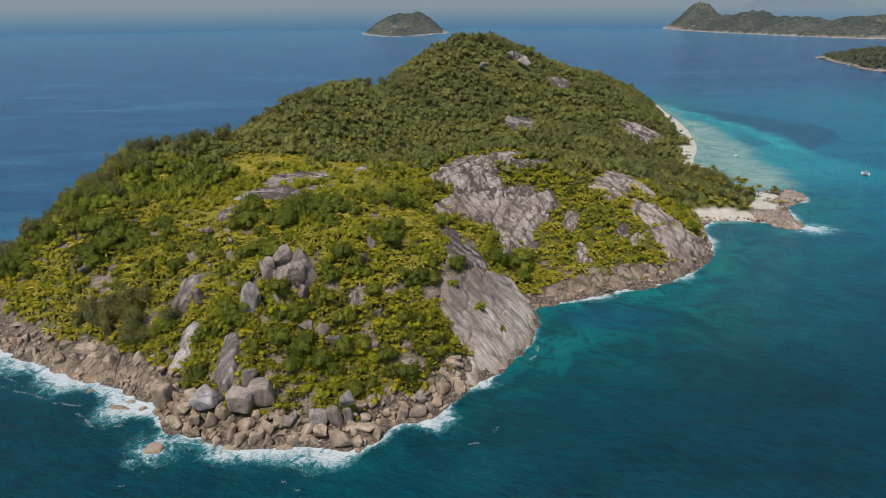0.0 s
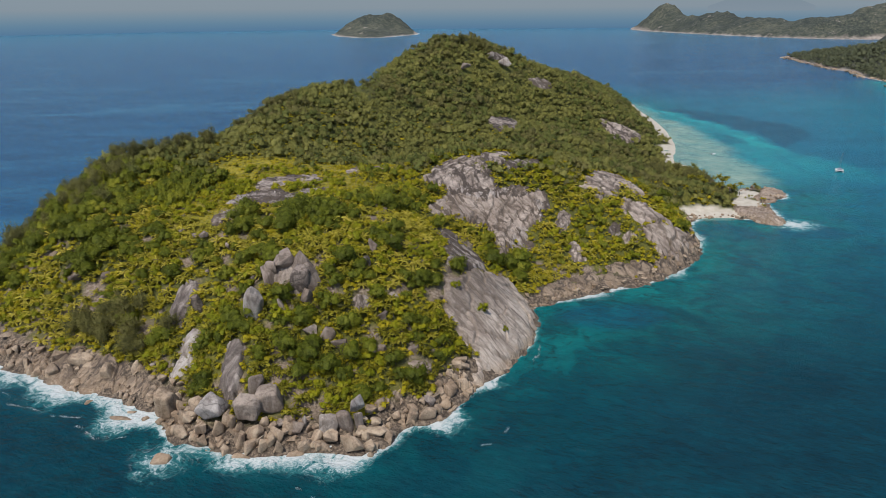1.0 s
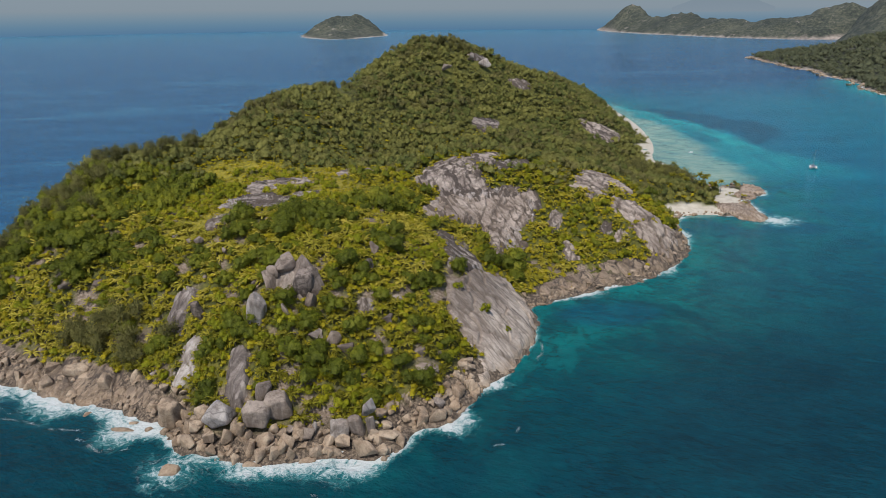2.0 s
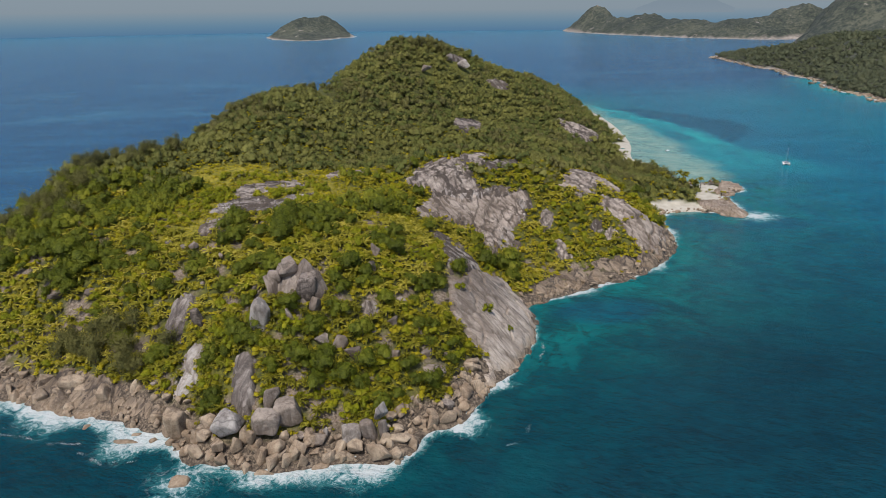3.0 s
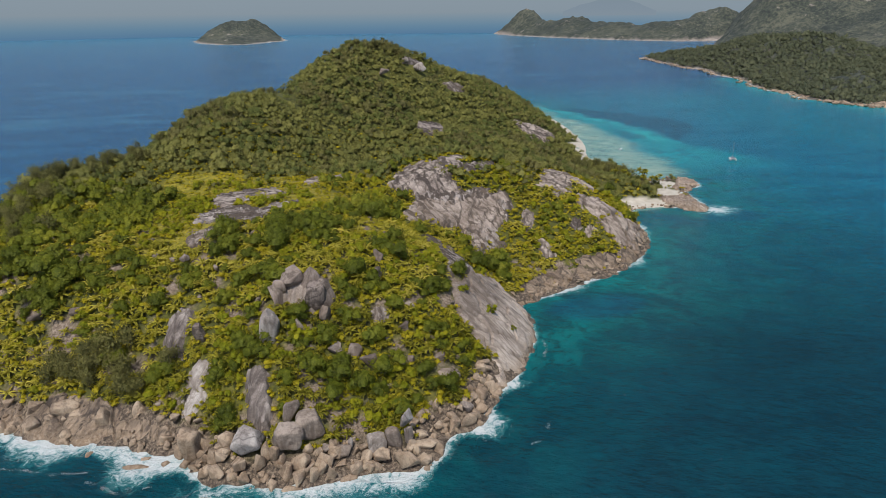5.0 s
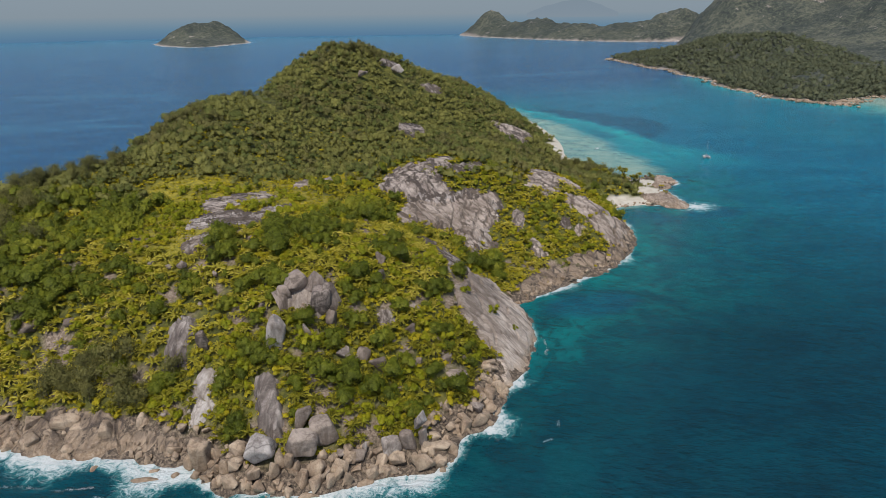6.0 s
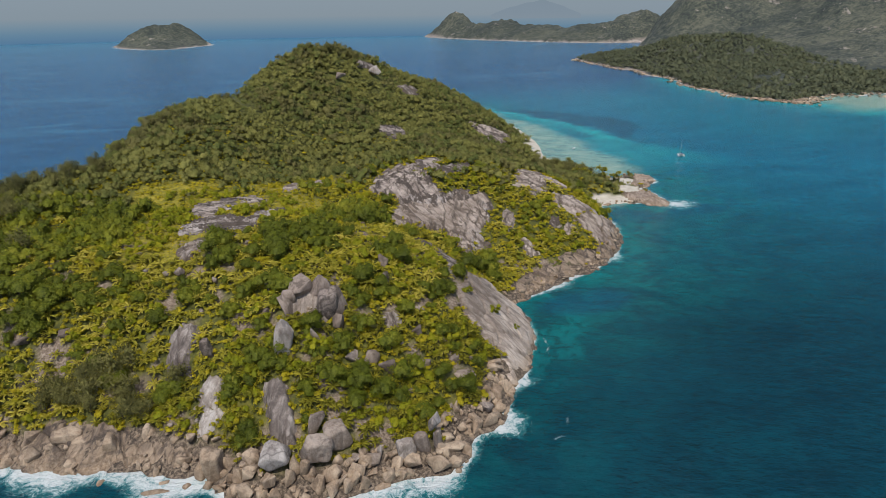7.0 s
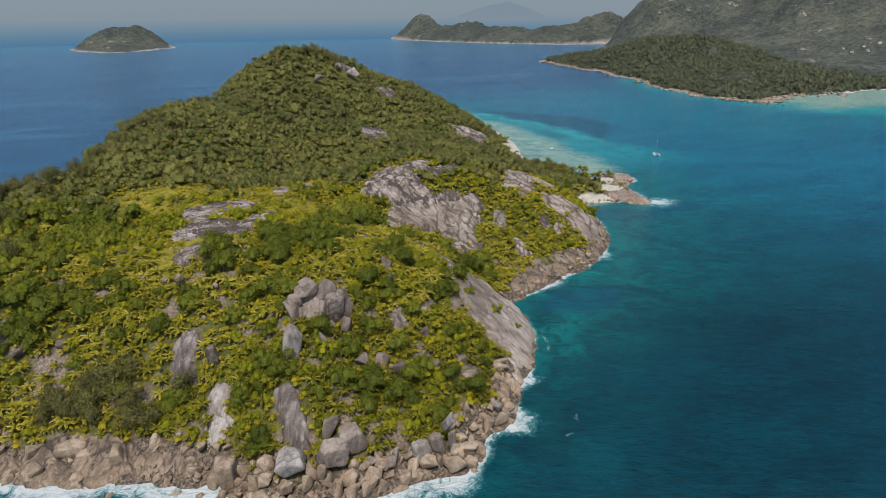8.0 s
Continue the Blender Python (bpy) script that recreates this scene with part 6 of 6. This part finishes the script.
for i in range(16):
    x, y = (rng.uniform(214, 252), rng.uniform(500, 536))
    m = pose(x, y, float(ground(np.array([x]), np.array([y]))[0]), 0, 0, rng.uniform(0, 360))
    ob = models[i] if i < 3 else copy_thing(models[i % 3], m)
    s = rng.uniform(8, 12)
    ob.matrix_basis = m @ Matrix.Diagonal((s, s, s, 1))

# woods on the mainland's headland
x, y, rng = field_of(8.6, 17, (830, 2100, 640, 2200))
z, e = coast_h(x, y)
keep = (e > 8 + 10 * fbm(x / 30, y / 30, 78)) & (rng.random(len(x)) < 0.92) & (x < np.interp(y, [640, 1150, 1500, 1900, 2100], [1500, 1340, 1350, 1220, 1160]))
x, y, z = x[keep], y[keep], z[keep]
n = len(x)
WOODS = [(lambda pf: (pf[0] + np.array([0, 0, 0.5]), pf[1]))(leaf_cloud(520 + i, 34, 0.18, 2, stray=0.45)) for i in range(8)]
scatter("headland_woods", WOODS, x, y, z, np.clip(rng.lognormal(1.98, 0.33, n), 4.0, 13.0), rng.uniform(0, 6.28, n), rng.integers(0, 8, n), HAZED_LEAF, "dense dark green woods on the mainland headland", "forest")


# ---- boats ----
def box_mesh(name, size, at, material, bevel=0.1, taper=1.0):
    bm = bmesh.new()
    bmesh.ops.create_cube(bm, size=1.0)
    for v in bm.verts:
        k = taper if v.co.z > 0 else 1.0
        v.co = Vector((v.co.x * size[0] * k + at[0], v.co.y * size[1] * k + at[1], v.co.z * size[2] + at[2]))
    bmesh.ops.bevel(bm, geom=bm.edges[:], offset=bevel, segments=2, affect="EDGES")
    mesh = bpy.data.meshes.new(name)
    bm.to_mesh(mesh)
    bm.free()
    mesh.materials.append(material)
    return mesh


def hull_mesh(name, length, beam, height, offset, material):
    """A slim hull along x, pointed at the bow, with a rounded bottom."""
    p, f, rings, sides = [], [], 13, 8
    for i in range(rings):
        s = i / (rings - 1)
        w = beam * (1 - max(0.0, (s - 0.45) / 0.55) ** 2.2) * (0.82 + 0.18 * min(1, s * 4))
        for j in range(sides + 1):
            a = math.pi * j / sides
            p.append((length * (s - 0.5), offset + max(w, 0.03) / 2 * math.cos(a), height * (1 + 0.15 * s) - (height + 0.5) * math.sin(a) ** 0.7))
    k = sides + 1
    for i in range(rings - 1):
        f += [(i * k + j, (i + 1) * k + j, (i + 1) * k + j + 1, i * k + j + 1) for j in range(sides)]
        f.append((i * k + sides, (i + 1) * k + sides, (i + 1) * k, i * k))
    return mesh_of(name, p, f, material)


def catamaran(x, y, turn):
    ob = tagged(new("catamaran"), "white sailing catamaran with bare mast moored in the lagoon", "sailboat")
    for side in (-1, 1):
        hull = part("hull", hull_mesh("hull", 12.0, 1.7, 1.35, side * 2.6, GELCOAT), ob)
        for k in range(3):
            part("porthole", box_mesh("porthole", (0.9, 0.04, 0.25), (-2.2 + 2.0 * k, side * 3.44, 0.95), GLASS_DARK, 0.015), hull, "dark tinted hull window")
        part("stern_step", box_mesh("stern_step", (1.2, 1.3, 0.25), (-6.2, side * 2.6, 0.45), GELCOAT, 0.08), hull)
        part("rudder", box_mesh("rudder", (0.5, 0.08, 1.2), (-5.6, side * 2.6, -0.6), GELCOAT, 0.03), hull)
    part("deck", box_mesh("deck", (7.6, 5.4, 0.35), (-1.4, 0, 1.45), GELCOAT, 0.12), ob)
    cabin = part("cabin", box_mesh("cabin", (4.6, 4.4, 1.2), (-0.4, 0, 2.15), GELCOAT, 0.3, 0.82), ob)
    part("windscreen", box_mesh("windscreen", (0.3, 3.4, 0.5), (1.68, 0, 2.2), GLASS_DARK, 0.1), cabin, "dark tinted windscreen")
    for side in (-1, 1):
        part("side_window", box_mesh("side_window", (3.2, 0.12, 0.45), (-0.5, side * 2.06, 2.2), GLASS_DARK, 0.05), cabin, "dark tinted window")
    part("bimini", box_mesh("bimini", (2.8, 4.0, 0.12), (-3.9, 0, 3.2), CANVAS, 0.05), ob, "dark blue canvas sun roof")
    for px in (-5.1, -2.8):
        for side in (-1, 1):
            part("stanchion", mesh_of("stanchion", *tapered([(px, side * 1.8, 1.6), (px, side * 1.8, 3.2)], [0.05, 0.05]), ALLOY), ob)
    part("trampoline", box_mesh("trampoline", (3.0, 3.6, 0.06), (3.9, 0, 1.35), RUBBER, 0.02), ob, "grey net between the bows")
    part("crossbeam", box_mesh("crossbeam", (0.25, 5.2, 0.25), (5.3, 0, 1.45), ALLOY, 0.08), ob)
    mast = part("mast", mesh_of("mast", *tapered([(0.6, 0, 2.6), (0.55, 0, 10), (0.5, 0, 17.5)], [0.16, 0.14, 0.09], 8), ALLOY), ob)
    part("spreader", box_mesh("spreader", (0.12, 2.6, 0.08), (0.55, 0, 10), ALLOY, 0.02), mast)
    boom = part("boom", box_mesh("boom", (4.8, 0.22, 0.25), (-2.0, 0, 3.75), ALLOY, 0.06), mast)
    part("furled_sail", box_mesh("furled_sail", (4.5, 0.4, 0.45), (-2.0, 0, 4.05), CANVAS, 0.15), boom, "sail furled in a dark cover")
    for a, b in (((5.4, 0, 1.6), (0.5, 0, 17.2)), ((-0.3, 2.9, 1.6), (0.5, 0, 16.5)), ((-0.3, -2.9, 1.6), (0.5, 0, 16.5))):
        steps = [tuple(a[k] + (b[k] - a[k]) * s for k in range(3)) for s in (0, 0.5, 1)]
        part("stay", mesh_of("stay", *tapered(steps, [0.03, 0.03, 0.03], 4), ALLOY), mast)
    ob.matrix_basis = pose(x, y, 0.05, 0, 0, turn)
    return ob


def motorboat(x, y, turn, name="motorboat"):
    ob = tagged(new(name), "small white open motorboat moored off the beach", "boat")
    part("hull", hull_mesh("hull", 6.0, 2.1, 0.8, 0.0, GELCOAT), ob)
    part("console", box_mesh("console", (0.9, 0.8, 0.9), (-0.3, 0, 1.2), GELCOAT, 0.12, 0.8), ob)
    part("bench", box_mesh("bench", (0.5, 1.5, 0.3), (-1.6, 0, 0.95), CANVAS, 0.06), ob)
    engine = part("engine", box_mesh("engine", (0.5, 0.45, 0.7), (-3.15, 0, 1.0), RUBBER, 0.12), ob, "dark outboard engine")
    part("shaft", box_mesh("shaft", (0.18, 0.12, 1.2), (-3.15, 0, 0.2), RUBBER, 0.03), engine)
    ob.matrix_basis = pose(x, y, 0.05, 0, 0, turn)
    return ob


catamaran(386.5, 592, 62)
motorboat(299, 673, 20)


# ---- houses on the mainland ----
def house(x, y, size, turn):
    z = float(coast_h(np.array([float(x)]), np.array([float(y)]))[0][0])
    ob = tagged(new("house"), "pale house with low pitched roof among trees", "house", "houses on the mainland")
    w, l = 6.0 * size, 9.0 * size
    part("wall", box_mesh("wall", (l, w, 5.0), (0, 0, 2.0), PLASTER, 0.05), ob)
    p = [(-l / 2 - 0.8, -w / 2 - 0.8, 4.4), (l / 2 + 0.8, -w / 2 - 0.8, 4.4), (l / 2 + 0.8, w / 2 + 0.8, 4.4), (-l / 2 - 0.8, w / 2 + 0.8, 4.4), (-l / 3, 0, 7.0), (l / 3, 0, 7.0)]
    part("roof", mesh_of("roof", p, [(0, 1, 5, 4), (2, 3, 4, 5), (1, 2, 5, 5), (3, 0, 4, 4), (3, 2, 1, 0)], ROOFING, True), ob, "light weathered sheet roof")
    for side in (-1, 1):
        for k in (-0.3, 0.0, 0.3):
            part("window", box_mesh("window", (1.4, 0.12, 1.3), (k * l, side * w / 2, 2.4), GLASS_DARK, 0.02), ob)
    ob.matrix_basis = pose(x, y, z, 0, 0, turn)
    return ob


for hx, hy, size, turn in [(1850, 1430, 1.2, 20), (1882, 1402, 1.0, 80), (1915, 1440, 1.3, 35), (1940, 1380, 1.0, 10), (1870, 1475, 0.9, 60), (1965, 1425, 1.1, 130)]:
    house(hx, hy, size, turn)
